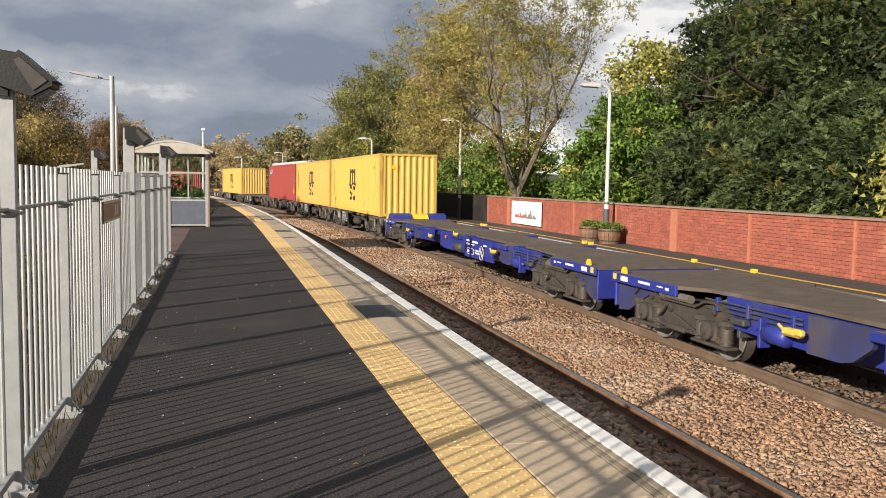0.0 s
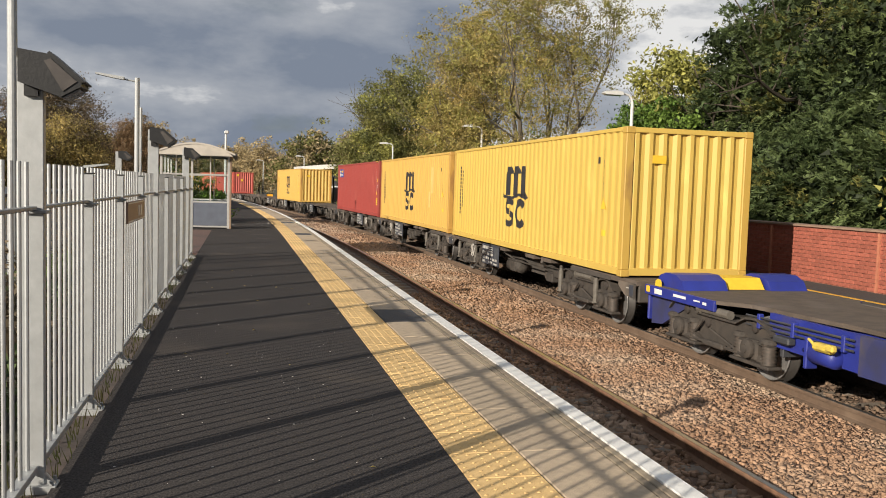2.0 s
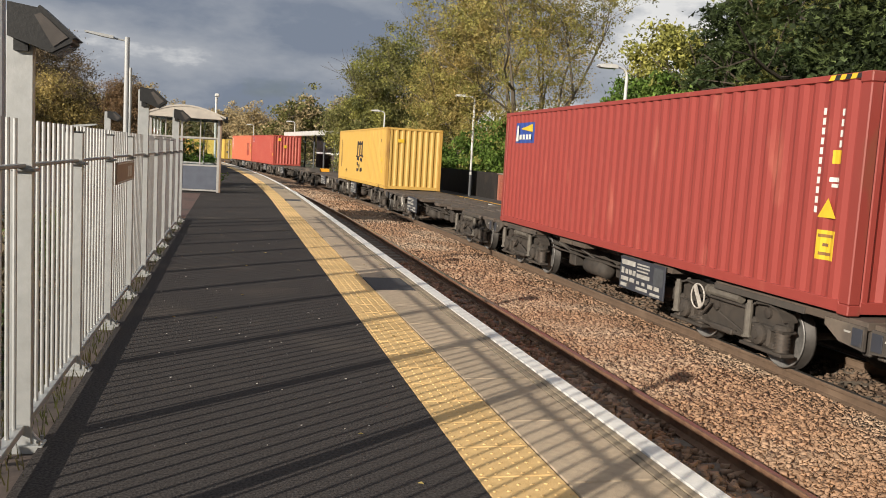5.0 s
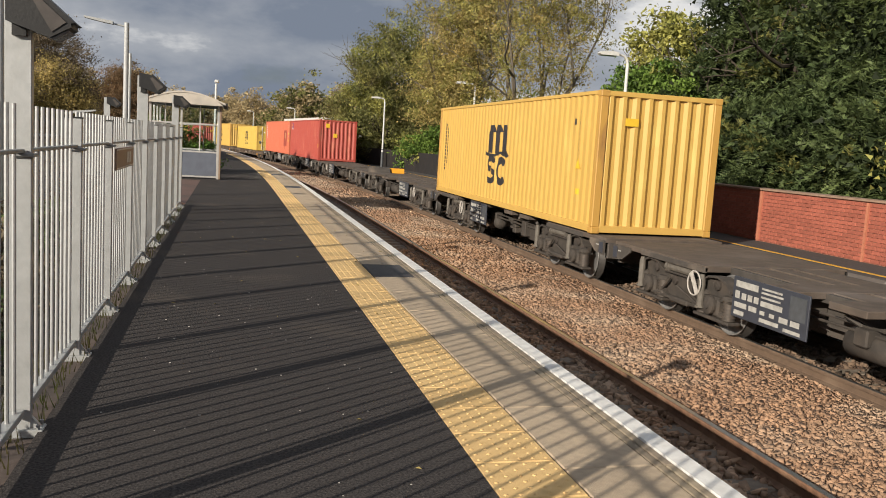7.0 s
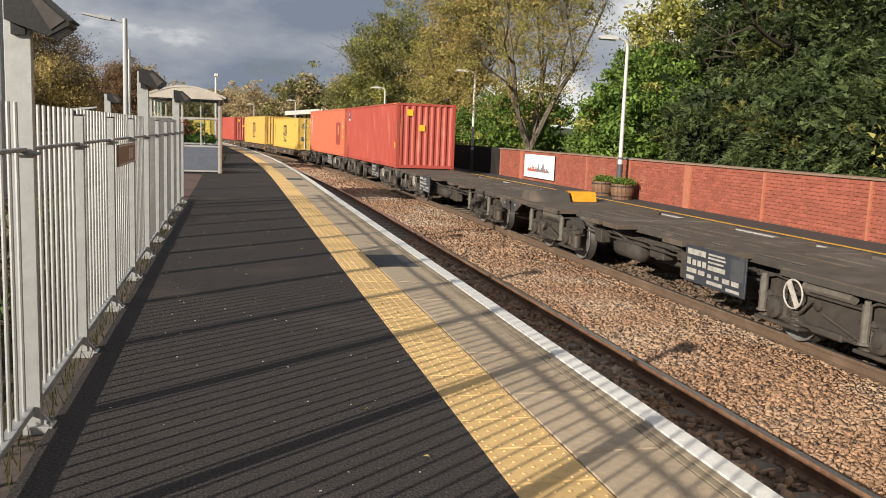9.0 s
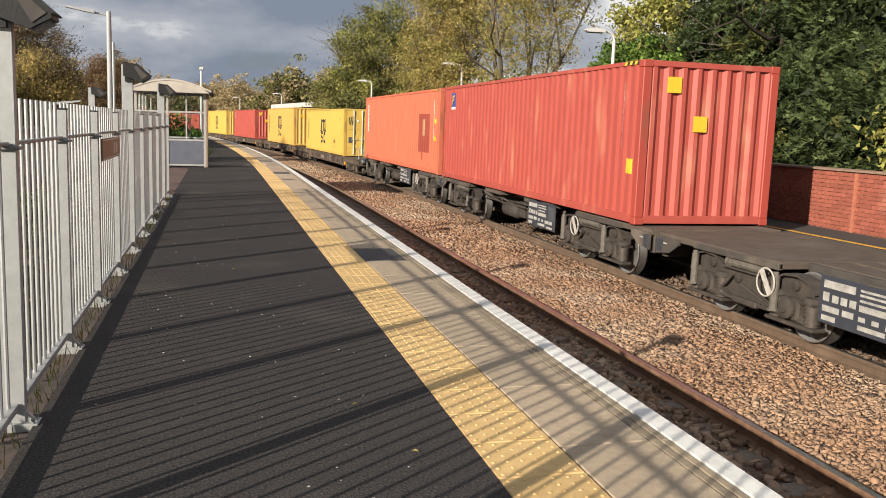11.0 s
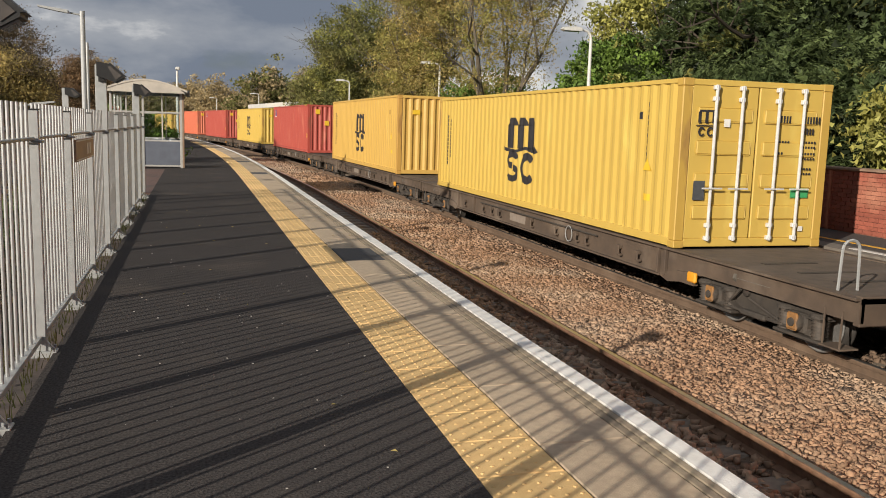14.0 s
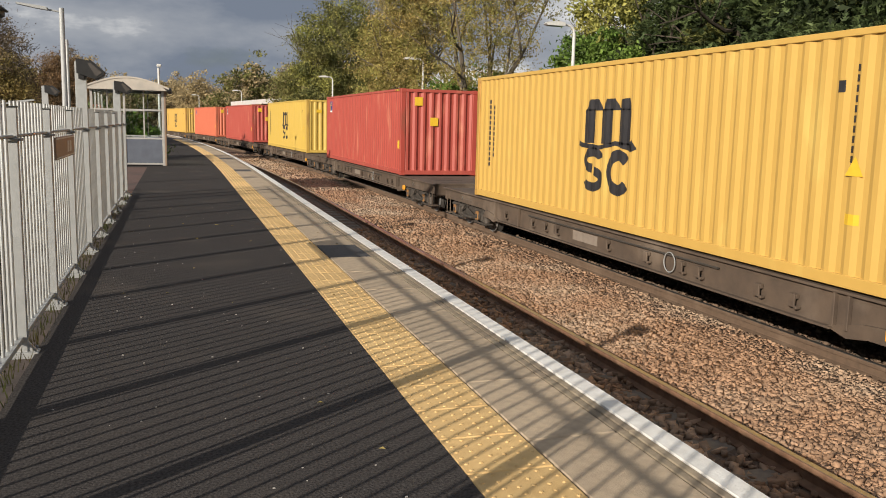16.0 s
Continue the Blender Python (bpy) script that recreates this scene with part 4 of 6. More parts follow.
BOLSTER_ME = MB().cbox(-1.0, 1.0, -0.22, 0.22, 0.40, 0.72, 0.03).tube((-0.75, -0.9, 0.42), (0.75, -0.9, 0.42), 0.07).tube((-0.75, 0.9, 0.42), (0.75, 0.9, 0.42), 0.07).cbox(-0.6, 0.6, -0.45, 0.45, 0.3, 0.42, 0.02).data("bogie", BOGIE_GREY)
SHOE_ME = MB().cbox(-0.05, 0.05, -0.05, 0.05, -0.16, 0.16, 0.015).data("brake_shoe", BOGIE_GREY)
PIPE_ME = MB().tube((0, -0.42, 0), (0, 0.30, 0), 0.062, n=10).tube((0, 0.30, 0), (0, 0.36, 0), 0.085, n=10).data("brake_cylinder", DAMPER)
BOSS_ME = MB().lathe((0, 0, 0), (1, 0, 0), [(0, 0.075), (-0.03, 0.07), (-0.04, 0.03)], 10).data("boss", WHEEL_DARK)
HANDWHEEL_ME = MB()
for k in range(20):
    a, b = 2 * math.pi * k / 20, 2 * math.pi * (k + 1) / 20
    HANDWHEEL_ME.tube((0, 0.172 * math.cos(a), 0.172 * math.sin(a)), (0, 0.172 * math.cos(b), 0.172 * math.sin(b)), 0.011, n=6)
RING_WHEEL_ME = HANDWHEEL_ME.data("ring_wheel", GALV)
HANDWHEEL_ME.box(-0.01, 0.01, -0.165, 0.165, -0.035, 0.035)
HANDWHEEL_ME = HANDWHEEL_ME.data("hand_wheel", HAND_PAINT)


def bogie(wagon, y, dampers=True):
    """A two-axle bogie: arched side frames with flanges, coil springs beside each axle box, dampers and brake gear."""
    bg = part("bogie", BOLSTER_ME, None, wagon, at=pose(0, y, 0))
    for sx in (-1, 1):
        turn = 0 if sx < 0 else 180
        part("side_frame", FRAME_ME[sx], None, bg)
        part("frame_flange", LIP_ME[sx], None, bg)
        for sy in (-0.9, 0.9):
            part("wheel", WHEEL, None, bg, at=pose(sx * 0.75, sy, 0.42, 0, 0, turn))
            part("rim", RIM, None, bg, "dark worn tyre", at=pose(sx * 0.75, sy, 0.42, 0, 0, turn))
            part("worn_ring", RING, None, bg, "bright worn ring", at=pose(sx * 0.75, sy, 0.42, 0, 0, turn))
            part("axle_box", AXLEBOX_ME, None, bg, at=pose(sx * 1.04, sy, 0.42))
            part("axle_cover", COVER_ME, None, bg, at=pose(sx * 1.17, sy, 0.42, 0, 0, turn))
            for off in (-0.31, 0.31):
                part("spring", SPRING_ME, None, bg, at=pose(sx * 1.05, sy + off, 0.40))
                part("spring_cap", CAP_ME, None, bg, at=pose(sx * 1.05, sy + off, 0.535))
            if dampers:
                part("damper", DAMPER_ME, None, bg, "grey damper", at=pose(sx * 1.15, sy + 0.27, 0.56))
            part("boss", BOSS_ME, None, bg, at=pose(sx * 1.052, sy * 0.97 - 0.03, 0.69, 0, 0, turn))
            part("brake_shoe", SHOE_ME, None, bg, at=pose(sx * 0.75, sy * 0.42, 0.42))
        part("boss", BOSS_ME, None, bg, at=pose(sx * 1.052, 0.25, 0.58, 0, 0, turn))
        part("brake_rigging", RIG_ME, None, bg, at=pose(sx * 1.12, 0, 0.31))
        part("brake_cylinder", PIPE_ME, None, bg, at=pose(sx * 1.10, 0.05, 0.77))
    return bg


def info_panel(wagon, y, x=-1.20):
    """A navy data board with white lines of writing too small to read."""
    pn = part("data_panel", MB().cbox(x - 0.012, x + 0.012, y - 0.76, y + 0.76, 0.40, 0.93, 0.004), PANEL_BLUE, wagon, "navy data board")
    rows = [(-0.58, -0.18, 0.70, 0.80), (-0.58, -0.50, 0.52, 0.64), (-0.46, -0.38, 0.52, 0.62), (-0.35, -0.27, 0.52, 0.62), (-0.24, -0.16, 0.52, 0.62), (-0.58, -0.36, 0.38, 0.46), (-0.32, -0.18, 0.38, 0.46), (-0.58, -0.40, 0.26, 0.33),
            (-0.12, 0.22, 0.76, 0.79), (-0.12, 0.24, 0.70, 0.73), (-0.12, 0.20, 0.63, 0.66), (-0.12, 0.24, 0.51, 0.59), (-0.12, -0.04, 0.38, 0.44), (0.04, 0.12, 0.38, 0.44), (0.2, 0.34, 0.36, 0.44), (0.38, 0.52, 0.36, 0.44), (-0.12, 0.2, 0.27, 0.33), (0.28, 0.54, 0.25, 0.30)]
    part("blank_panel", MB().box(x - 0.0165, x - 0.0125, y - 0.72, y - 0.42, 0.60, 0.88), POST_GREY, pn, "grey blank panel")
    for a, b, c, d in rows:
        # y runs away from the viewer here, so the board reads from far to near
        part("writing_bar", MB().box(x - 0.016, x - 0.0125, y - 1.2 * b, y - 1.2 * a, 0.405 + 0.82 * (c - 0.22), 0.405 + 0.82 * (d - 0.22)), DIRTY_INK, pn, "grimy white lettering")
    return pn


def flat_wagon(s0, length, flip, label, flap=False, near=2.2, far=2.2):
    """A low flat wagon for one forty-foot container: deck, beams, end plates, brake gear and two bogies."""
    w = thing("container_flat_wagon", label, "wagon", "wagons of the train")
    h, k = length / 2, -1 if flip else 1
    for a, b in ((-h, -h + 2.9), (h - 2.9, h)):
        part("deck_plate", MB().cbox(-1.16, 1.16, a, b, 0.84, 0.93, 0.008), DECK_DUST, w, "dusty steel deck")
    for a, b in ((-0.66, -0.24), (-0.14, 0.14), (0.24, 0.66)):
        part("deck_plate", MB().cbox(a, b, -h + 2.9, h - 2.9, 0.86, 0.925, 0.006), DECK_DUST, w)
    for y in (-h + 4.4, -1.0, 1.2, h - 4.6):
        part("cross_member", MB().cbox(-1.16, 1.16, y - 0.30, y + 0.30, 0.845, 0.93, 0.008), DECK_DUST, w)
        part("gusset", MB().slab_xz([(-1.14, 0.845), (-0.5, 0.845), (-0.5, 0.55)], y - 0.03, y + 0.03), WAGON_GREY, w)
    for sx in (-1, 1):
        part("main_beam", MB().slab_yz([(-h + 0.1, 0.60), (-h + 3.2, 0.60), (-h + 4.2, 0.36), (h - 4.2, 0.36), (h - 3.2, 0.60), (h - 0.1, 0.60), (h - 0.1, 0.84), (-h + 0.1, 0.84)], sx * 0.42 - 0.07, sx * 0.42 + 0.07), WAGON_GREY, w)
        for e in (-1, 1):
            long = 1.7 if e > 0 and far > 2.6 and not flip else 0.62
            part("side_plate", MB().slab_yz([(e * h, 0.62), (e * h, 0.88), (e * (h - long), 0.88), (e * (h - long), 0.80), (e * (h - 0.6 * long), 0.66)], *sorted((sx * 1.16, sx * 1.195))), WAGON_SLATE if long > 1 else WAGON_GREY, w, "slate blue end plate" if long > 1 else "")
            part("side_sill", MB().cbox(*sorted((sx * 1.12, sx * 1.18)), *sorted((e * (h - 1.0), e * (h - 2.9))), 0.83, 0.91, 0.006), WAGON_GREY, w)
        part("edge_rail", MB().cbox(*sorted((sx * 0.68, sx * 0.76)), -h + 2.9, h - 2.9, 0.80, 0.915, 0.006), WAGON_GREY, w)
    for e in (-1, 1):
        part("headstock", MB().cbox(-1.1, 1.1, *sorted((e * h, e * (h - 0.12))), 0.56, 0.86, 0.015), WAGON_GREY, w)
        part("drawbar", MB().tube((0, e * h, 0.68), (0, e * (h + 0.2), 0.68), 0.09), BOGIE_GREY, w)
        bogie(w, e * (h - (near if e < 0 else far)))
        for a, b, c, d in ((0.20, 0.30, 0.78, 0.80),) if e < 0 or flip or far < 2.6 else ((0.20, 0.42, 0.78, 0.80), (0.46, 0.66, 0.70, 0.76), (0.46, 0.62, 0.79, 0.82), (0.86, 1.0, 0.74, 0.81), (1.1, 1.26, 0.74, 0.77), (1.1, 1.34, 0.79, 0.81)):
            part("marking", MB().box(-1.2, -1.196, *sorted((e * (h - a), e * (h - b))), c, d), DIRTY_INK, w, "small grimy white marking")
        part("blue_plate", MB().cbox(-1.205, -1.196, *sorted((e * (h - 0.02), e * (h - 0.17))), 0.66, 0.85, 0.002), PANEL_BLUE, w, "dark blue plate")
    gear = MB()
    rg = random.Random(int(s0 * 10))
    for q in range(12):
        y = rg.uniform(-h + 4.0, h - 4.0)
        x = rg.uniform(-0.9, -0.5)
        gear.cbox(x - 0.1, x + 0.1, y - rg.uniform(0.08, 0.3), y + rg.uniform(0.08, 0.3), rg.uniform(0.30, 0.5), rg.uniform(0.55, 0.75), 0.02)
    for z in (0.62, 0.70):
        gear.tube((-0.86, -h + 3.0, z), (-0.86, h - 3.0, z), 0.018, n=6)
    part("brake_gear", gear, BOGIE_GREY, w)
    for y in (-2.6, -1.4, 1.4, 2.6):
        part("strut", MB().tube((-1.0, y, 0.80), (-0.45, y + 0.35 * (1 if y < 0 else -1), 0.42), 0.04, n=6), WAGON_GREY, w)
    part("air_tank", MB().lathe((-0.75, 0.6, 0.48), (0, 1, 0), [(0, 0.06), (0.04, 0.17), (0.9, 0.17), (0.94, 0.06)], 14), BOGIE_GREY, w, smooth=True)
    brake_end = k * (-h + (near if k > 0 else far))
    info_panel(w, brake_end + 2.25 * k)
    part("hand_wheel", HANDWHEEL_ME, None, w, "white brake handwheel", at=pose(-1.21, brake_end + 0.52 * k, 0.66, 55, 0, 0))
    part("wheel_shaft", MB().tube((-1.21, brake_end + 0.52 * k, 0.66), (-0.9, brake_end + 0.52 * k, 0.66), 0.03), BOGIE_GREY, w)
    if flap:
        part("headboard", MB().slab_yz([(h - 0.1, 0.93), (h - 1.0, 0.93), (h - 0.8, 1.17), (h - 0.25, 1.17)], -1.0, -0.1), WAGON_GREY, w)
        part("flap", MB().slab_yz([(h - 0.25, 0.94), (h - 0.85, 0.94), (h - 0.75, 1.16), (h - 0.35, 1.16)], 0.0, 0.6), WAGON_ORANGE, w, "orange raised stop")
    MOVING.append((w, s0 + h, length - 4.3, RAIL_Z))
    return w


def long_wagon(s0, length, label, rails=False):
    """A long low flat wagon with deep tapering side sills on small-wheeled bogies."""
    w = thing("low_flat_wagon", label, "wagon", "wagons of the train")
    h = length / 2
    part("deck", MB().box(-1.15, 1.15, -h, h, 0.72, 0.775), DECK_DUST, w, "dusty steel deck")
    for sx in (-1, 1):
        part("side_sill", MB().slab_yz([(-h, 0.52), (-h + 2.8, 0.52), (-h + 3.8, 0.38), (h - 3.8, 0.38), (h - 2.8, 0.52), (h, 0.52), (h, 0.76), (-h, 0.76)], *sorted((sx * 1.10, sx * 1.16))), WAGON_BROWN, w)
        part("sill_flange", MB().cbox(*sorted((sx * 1.14, sx * 1.235)), -h + 3.8, h - 3.8, 0.36, 0.385, 0.004), WAGON_BROWN, w)
        part("top_flange", MB().cbox(*sorted((sx * 1.08, sx * 1.22)), -h, h, 0.755, 0.785, 0.004), WAGON_BROWN, w)
    for e in (-1, 1):
        part("headstock", MB().cbox(-1.15, 1.15, *sorted((e * h, e * (h - 0.1))), 0.48, 0.80, 0.012), WAGON_BROWN, w)
        part("drawbar", MB().tube((0, e * h, 0.62), (0, e * (h + 0.22), 0.62), 0.08), BOGIE_GREY, w)
        bg = bogie(w, e * (h - 1.75), False)
        bg.matrix_basis = pose(0, e * (h - 1.75), -0.03) @ Matrix.Diagonal((1, 0.9, 0.86, 1))
        part("step", MB().cbox(-1.2, -0.95, e * (h - 0.35) - 0.16, e * (h - 0.35) + 0.16, 0.18, 0.20, 0.004).tube((-1.17, e * (h - 0.35) - 0.13, 0.19), (-1.17, e * (h - 0.35) - 0.13, 0.6), 0.012, n=6).tube((-1.17, e * (h - 0.35) + 0.13, 0.19), (-1.17, e * (h - 0.35) + 0.13, 0.6), 0.012, n=6), WAGON_BROWN, w, "shunter's step")
        ring = [(-1.06, 0.70), (-1.04, 1.22)] + [(-0.93 - 0.11 * math.cos(radians(a)), 1.22 + 0.10 * math.sin(radians(a))) for a in (30, 60, 90, 120, 150)] + [(-0.82, 1.22), (-0.80, 0.70)]
        rail = MB()
        for (xa, za), (xb, zb) in zip(ring, ring[1:]):
            rail.tube((xa, e * (h - 0.45), za), (xb, e * (h - 0.45), zb), 0.017, n=6)
        if rails and e < 0:
            part("grab_rail", rail, GALV, w, "pale hooped grab rail")
        for yy in (-0.9, 0.9):
            part("axle_plate", MB().cbox(-1.215, -1.185, e * (h - 1.75) + yy * 0.9 - 0.09, e * (h - 1.75) + yy * 0.9 + 0.09, 0.24, 0.44, 0.02), ORANGE_GRIME, w, "grimy orange axle plate")
        for yy in (0.9, 1.5, 2.2):
            part("deck_slot", MB().box(-0.7, 0.1, e * (h - yy) - 0.05, e * (h - yy) + 0.05, 0.779, 0.783), BOGIE_GREY, w, "dark slot plate of the deck")
    for y in (-4.3, -3.7, -2.5, -2.1, -1.2, 0.0, 1.9, 2.4, 3.0, 4.4):
        hook = MB().cbox(-1.215, -1.16, y - 0.05, y + 0.05, 0.56, 0.62, 0.01).cbox(-1.235, -1.205, y - 0.05, y + 0.05, 0.47, 0.62, 0.008).cbox(-1.235, -1.165, y - 0.09, y - 0.04, 0.455, 0.49, 0.008)
        part("lashing_bracket", hook, WAGON_BROWN, w)
    for y in (-5.1, -4.9, 3.7, 5.0):
        part("web_stiffener", MB().cbox(-1.215, -1.16, y - 0.02, y + 0.02, 0.385, 0.755, 0.006), WAGON_BROWN, w)
    part("brake_rod", MB().tube((-1.19, -2.9, 0.66), (-1.19, 3.2, 0.66), 0.016, n=6), BOGIE_GREY, w)
    for e in (-1, 1):
        part("spring_hood", MB().slab_yz([(e * (h - 3.9), 0.38), (e * (h - 3.4), 0.50), (e * (h - 3.1), 0.52), (e * (h - 2.95), 0.36), (e * (h - 3.3), 0.36), (e * (h - 3.6), 0.31)], -1.2, -1.12), WAGON_BROWN, w)
    part("hand_wheel", RING_WHEEL_ME, None, w, "grey brake handwheel", at=pose(-1.20, -1.8, 0.56) @ Matrix.Scale(0.8, 4))
    part("pale_patch", MB().box(-1.166, -1.161, 0.4, 1.3, 0.46, 0.62), mat("faded_panel", (0.24, 0.20, 0.165), (0.2, 0.16, 0.13), 8, 0.8, bump=0.1), w, "faded data patch")
    part("lashing_hook", MB().cbox(-1.22, -1.16, -h + 2.9, -h + 3.1, 0.40, 0.54, 0.02), WAGON_ORANGE, w, "orange hook")
    MOVING.append((w, s0 + h, length - 3.5, RAIL_Z))
    return w


def blue_wagon(s0, length, label, stop=True):
    """A long blue spine wagon: dusty deck narrow in the middle, deep blue girders and skirts, yellow fittings."""
    w = thing("blue_flat_wagon", label, "wagon", "wagons of the train")
    h = length / 2
    outline = [(-1.17, h), (-1.17, h - 2.1), (-0.86, h - 2.5), (-0.66, h - 4.4)]
    outline = outline + [(x, -y) for x, y in outline[::-1]]
    outline = outline + [(-x, y) for x, y in outline[::-1]]
    n = len(outline)
    deck = MB().add([(x, y, z) for z in (0.885, 0.94) for x, y in outline], [tuple(range(n))[::-1], tuple(range(n, 2 * n))] + [(i, (i + 1) % n, n + (i + 1) % n, n + i) for i in range(n)])
    part("deck_plate", deck, DECK_DUST, w, "dusty grey deck")
    for y, hw in ((-4.5, 0.35), (-0.4, 0.55), (3.9, 0.35)):
        part("cross_member", MB().cbox(-1.16, 1.16, y - hw, y + hw, 0.83, 0.932, 0.008), WAGON_BLUE, w, "blue cross member")
        part("top_plate", MB().cbox(-1.12, 1.12, y - hw + 0.05, y + hw - 0.05, 0.932, 0.942, 0.003), DECK_DUST, w)
    for sx in (-1, 1):
        part("girder", MB().slab_yz([(-h + 2.6, 0.74), (-h + 3.3, 0.74), (-h + 4.5, 0.42), (h - 4.5, 0.42), (h - 3.3, 0.74), (h - 2.6, 0.74), (h - 2.6, 0.885), (-h + 2.6, 0.885)], *sorted((sx * 0.52, sx * 0.60))), WAGON_BLUE, w)
        for e in (-1, 1):
            part("side_plate", MB().cbox(*sorted((sx * 1.15, sx * 1.20)), *sorted((e * h, e * (h - 2.1))), 0.78, 0.935, 0.008), WAGON_BLUE, w)
            top = 0.93 if sx < 0 else 0.84
            part("deep_plate", MB().slab_yz([(e * (h - 3.15), 0.52), (e * (h - 3.15), top), (e * (h - 4.85), top), (e * (h - 4.85), 0.50)], *sorted((sx * 0.98, sx * 1.03))), WAGON_BLUE, w)
            part("curved_plate", MB().slab_yz([(e * (h - 4.85), 0.49), (e * (h - 4.85), top + 0.005), (e * (h - 5.95), top + 0.005), (e * (h - 5.85), 0.72), (e * (h - 5.6), 0.54), (e * (h - 5.4), 0.49)], *sorted((sx * 1.01, sx * 1.08))), BLUE_GRIME, w, "grimy blue curved plate")
            part("end_gusset", MB().slab_yz([(e * (h - 0.06), 0.30), (e * (h - 0.06), 0.78), (e * (h - 1.3), 0.78), (e * (h - 0.42), 0.34)], *sorted((sx * 1.02, sx * 1.08))), BLUE_GRIME, w, "grimy end gusset")
        part("data_skirt", MB().slab_yz([(-4.0, 0.45), (-3.75, top + 0.02), (-1.55, top + 0.02), (-1.55, 0.43)], *sorted((sx * 1.14, sx * 1.19))), WAGON_BLUE, w)
        part("side_skirt", MB().slab_yz([(-1.35, 0.46), (-1.35, top - 0.03), (1.5, top - 0.03), (1.5, 0.50), (0.9, 0.44)], *sorted((sx * 1.02, sx * 1.07))), WAGON_BLUE, w)
        part("side_skirt", MB().slab_yz([(2.3, 0.56), (2.3, top - 0.03), (4.1, top - 0.03), (4.1, 0.52)], *sorted((sx * 1.04, sx * 1.09))), WAGON_BLUE, w)
    for e in (-1, 1):
        for z in (0.74, 0.80, 0.86):
            part("pipe", MB().tube((-1.075, e * (h - 4.75), z), (-1.075, e * (h - 2.7), z - 0.02), 0.014, n=6), WAGON_SLATE, w)
        for y in (4.6, 3.7, 3.0):
            part("pipe_clip", MB().cbox(-1.10, -1.03, e * (h - y) - 0.03, e * (h - y) + 0.03, 0.70, 0.89, 0.008), WAGON_BLUE, w)
        part("valve_box", MB().cbox(-1.15, -1.03, e * (h - 3.55) - 0.16, e * (h - 3.55) + 0.16, 0.60, 0.69, 0.02), WAGON_SLATE, w)
        part("headstock", MB().cbox(-1.14, 1.14, *sorted((e * h, e * (h - 0.06))), 0.36, 0.88, 0.015), WAGON_BLUE, w)
        part("drawbar", MB().tube((0, e * h, 0.66), (0, e * (h + 0.25), 0.66), 0.1), BOGIE_GREY, w)
        bogie(w, e * (h - 2.0), False)
        part("mud_guard", MB().cbox(-1.0, 1.0, *sorted((e * (h - 3.35), e * (h - 3.42))), 0.40, 0.85, 0.01), WAGON_SLATE, w)
        part("yellow_catch", MB().slab_yz([(e * (h - 0.30), 0.94), (e * (h - 0.44), 0.94), (e * (h - 0.42), 1.02), (e * (h - 0.37), 1.05), (e * (h - 0.32), 1.02)], -1.18, -1.13), LABEL_YELLOW, w, "yellow lifting eye")
        part("yellow_catch", MB().cbox(-1.206, -1.2005, e * (h - 0.12) - 0.06, e * (h - 0.12) + 0.06, 0.82, 0.92, 0.002), LABEL_YELLOW, w, "yellow corner plate")
        for a, b, c, d in ((0.34, 0.58, 0.82, 0.90), (0.95, 1.32, 0.85, 0.89), (1.55, 1.72, 0.86, 0.88), (1.8, 1.9, 0.84, 0.88)):
            part("marking", MB().box(-1.205, -1.2005, *sorted((e * (h - a), e * (h - b))), c, d), WHITE_INK, w, "white marking")
        part("far_catch", MB().cbox(1.10, 1.18, e * (h - 0.6) - 0.06, e * (h - 0.6) + 0.06, 0.94, 1.01, 0.01), LABEL_YELLOW, w, "yellow lifting eye")
        # distributor cylinder with its bracket, between the bogie and the girder
        part("brake_cylinder", MB().lathe((-1.08, e * (h - 4.55), 0.60), (0, e, 0), [(0, 0.05), (0.03, 0.12), (0.42, 0.12), (0.46, 0.05), (0.62, 0.03)], 14), WAGON_BLUE, w, smooth=True)
        part("cylinder_bracket", MB().cbox(-1.16, -1.0, e * (h - 4.05) - 0.03, e * (h - 4.05) + 0.03, 0.40, 0.78, 0.01), WAGON_BLUE, w)
    for y, z in ((-4.1, 0.74), (-0.75, 0.95), (2.2, 0.72), (5.4, 0.72)):
        lever = MB().cbox(-1.26, -1.14, y - 0.17, y + 0.15, z - 0.05, z + 0.045, 0.03).cbox(-1.28, -1.2, y - 0.24, y - 0.1, z - 0.02, z + 0.06, 0.02).tube((-1.22, y + 0.12, z), (-1.22, y + 0.24, z + 0.06), 0.018, n=6)
        part("yellow_lever", lever, LEVER_YELLOW, w, "dusty yellow lever")
    for y in (-4.5, 3.9):
        for dy in (-0.18, 0.18):
            part("stop", MB().cbox(1.02, 1.14, y + dy - 0.05, y + dy + 0.05, 0.942, 1.02, 0.01), LABEL_YELLOW, w, "yellow container stop")
    for a, b, c, d in ((-2.0, -1.75, 0.85, 0.89), (-2.75, -2.25, 0.83, 0.88), (-2.1, -1.75, 0.75, 0.80), (-2.45, -2.2, 0.76, 0.79), (-2.95, -2.55, 0.56, 0.60), (-3.0, -2.5, 0.63, 0.66), (-2.0, -1.85, 0.56, 0.62), (-3.5, -3.25, 0.80, 0.84)):
        part("writing_bar", MB().box(-1.195, -1.1905, a, b, c, d), WHITE_INK, w, "white line of writing")
    frame_mb = MB()
    for a, b, c, d in ((-2.4, -1.8, 0.66, 0.675), (-2.4, -1.8, 0.51, 0.525), (-2.4, -2.385, 0.51, 0.675), (-1.815, -1.8, 0.51, 0.675)):
        frame_mb.box(-1.195, -1.1905, a, b, c, d)
    part("writing_frame", frame_mb, WHITE_INK, w, "white outlined box")
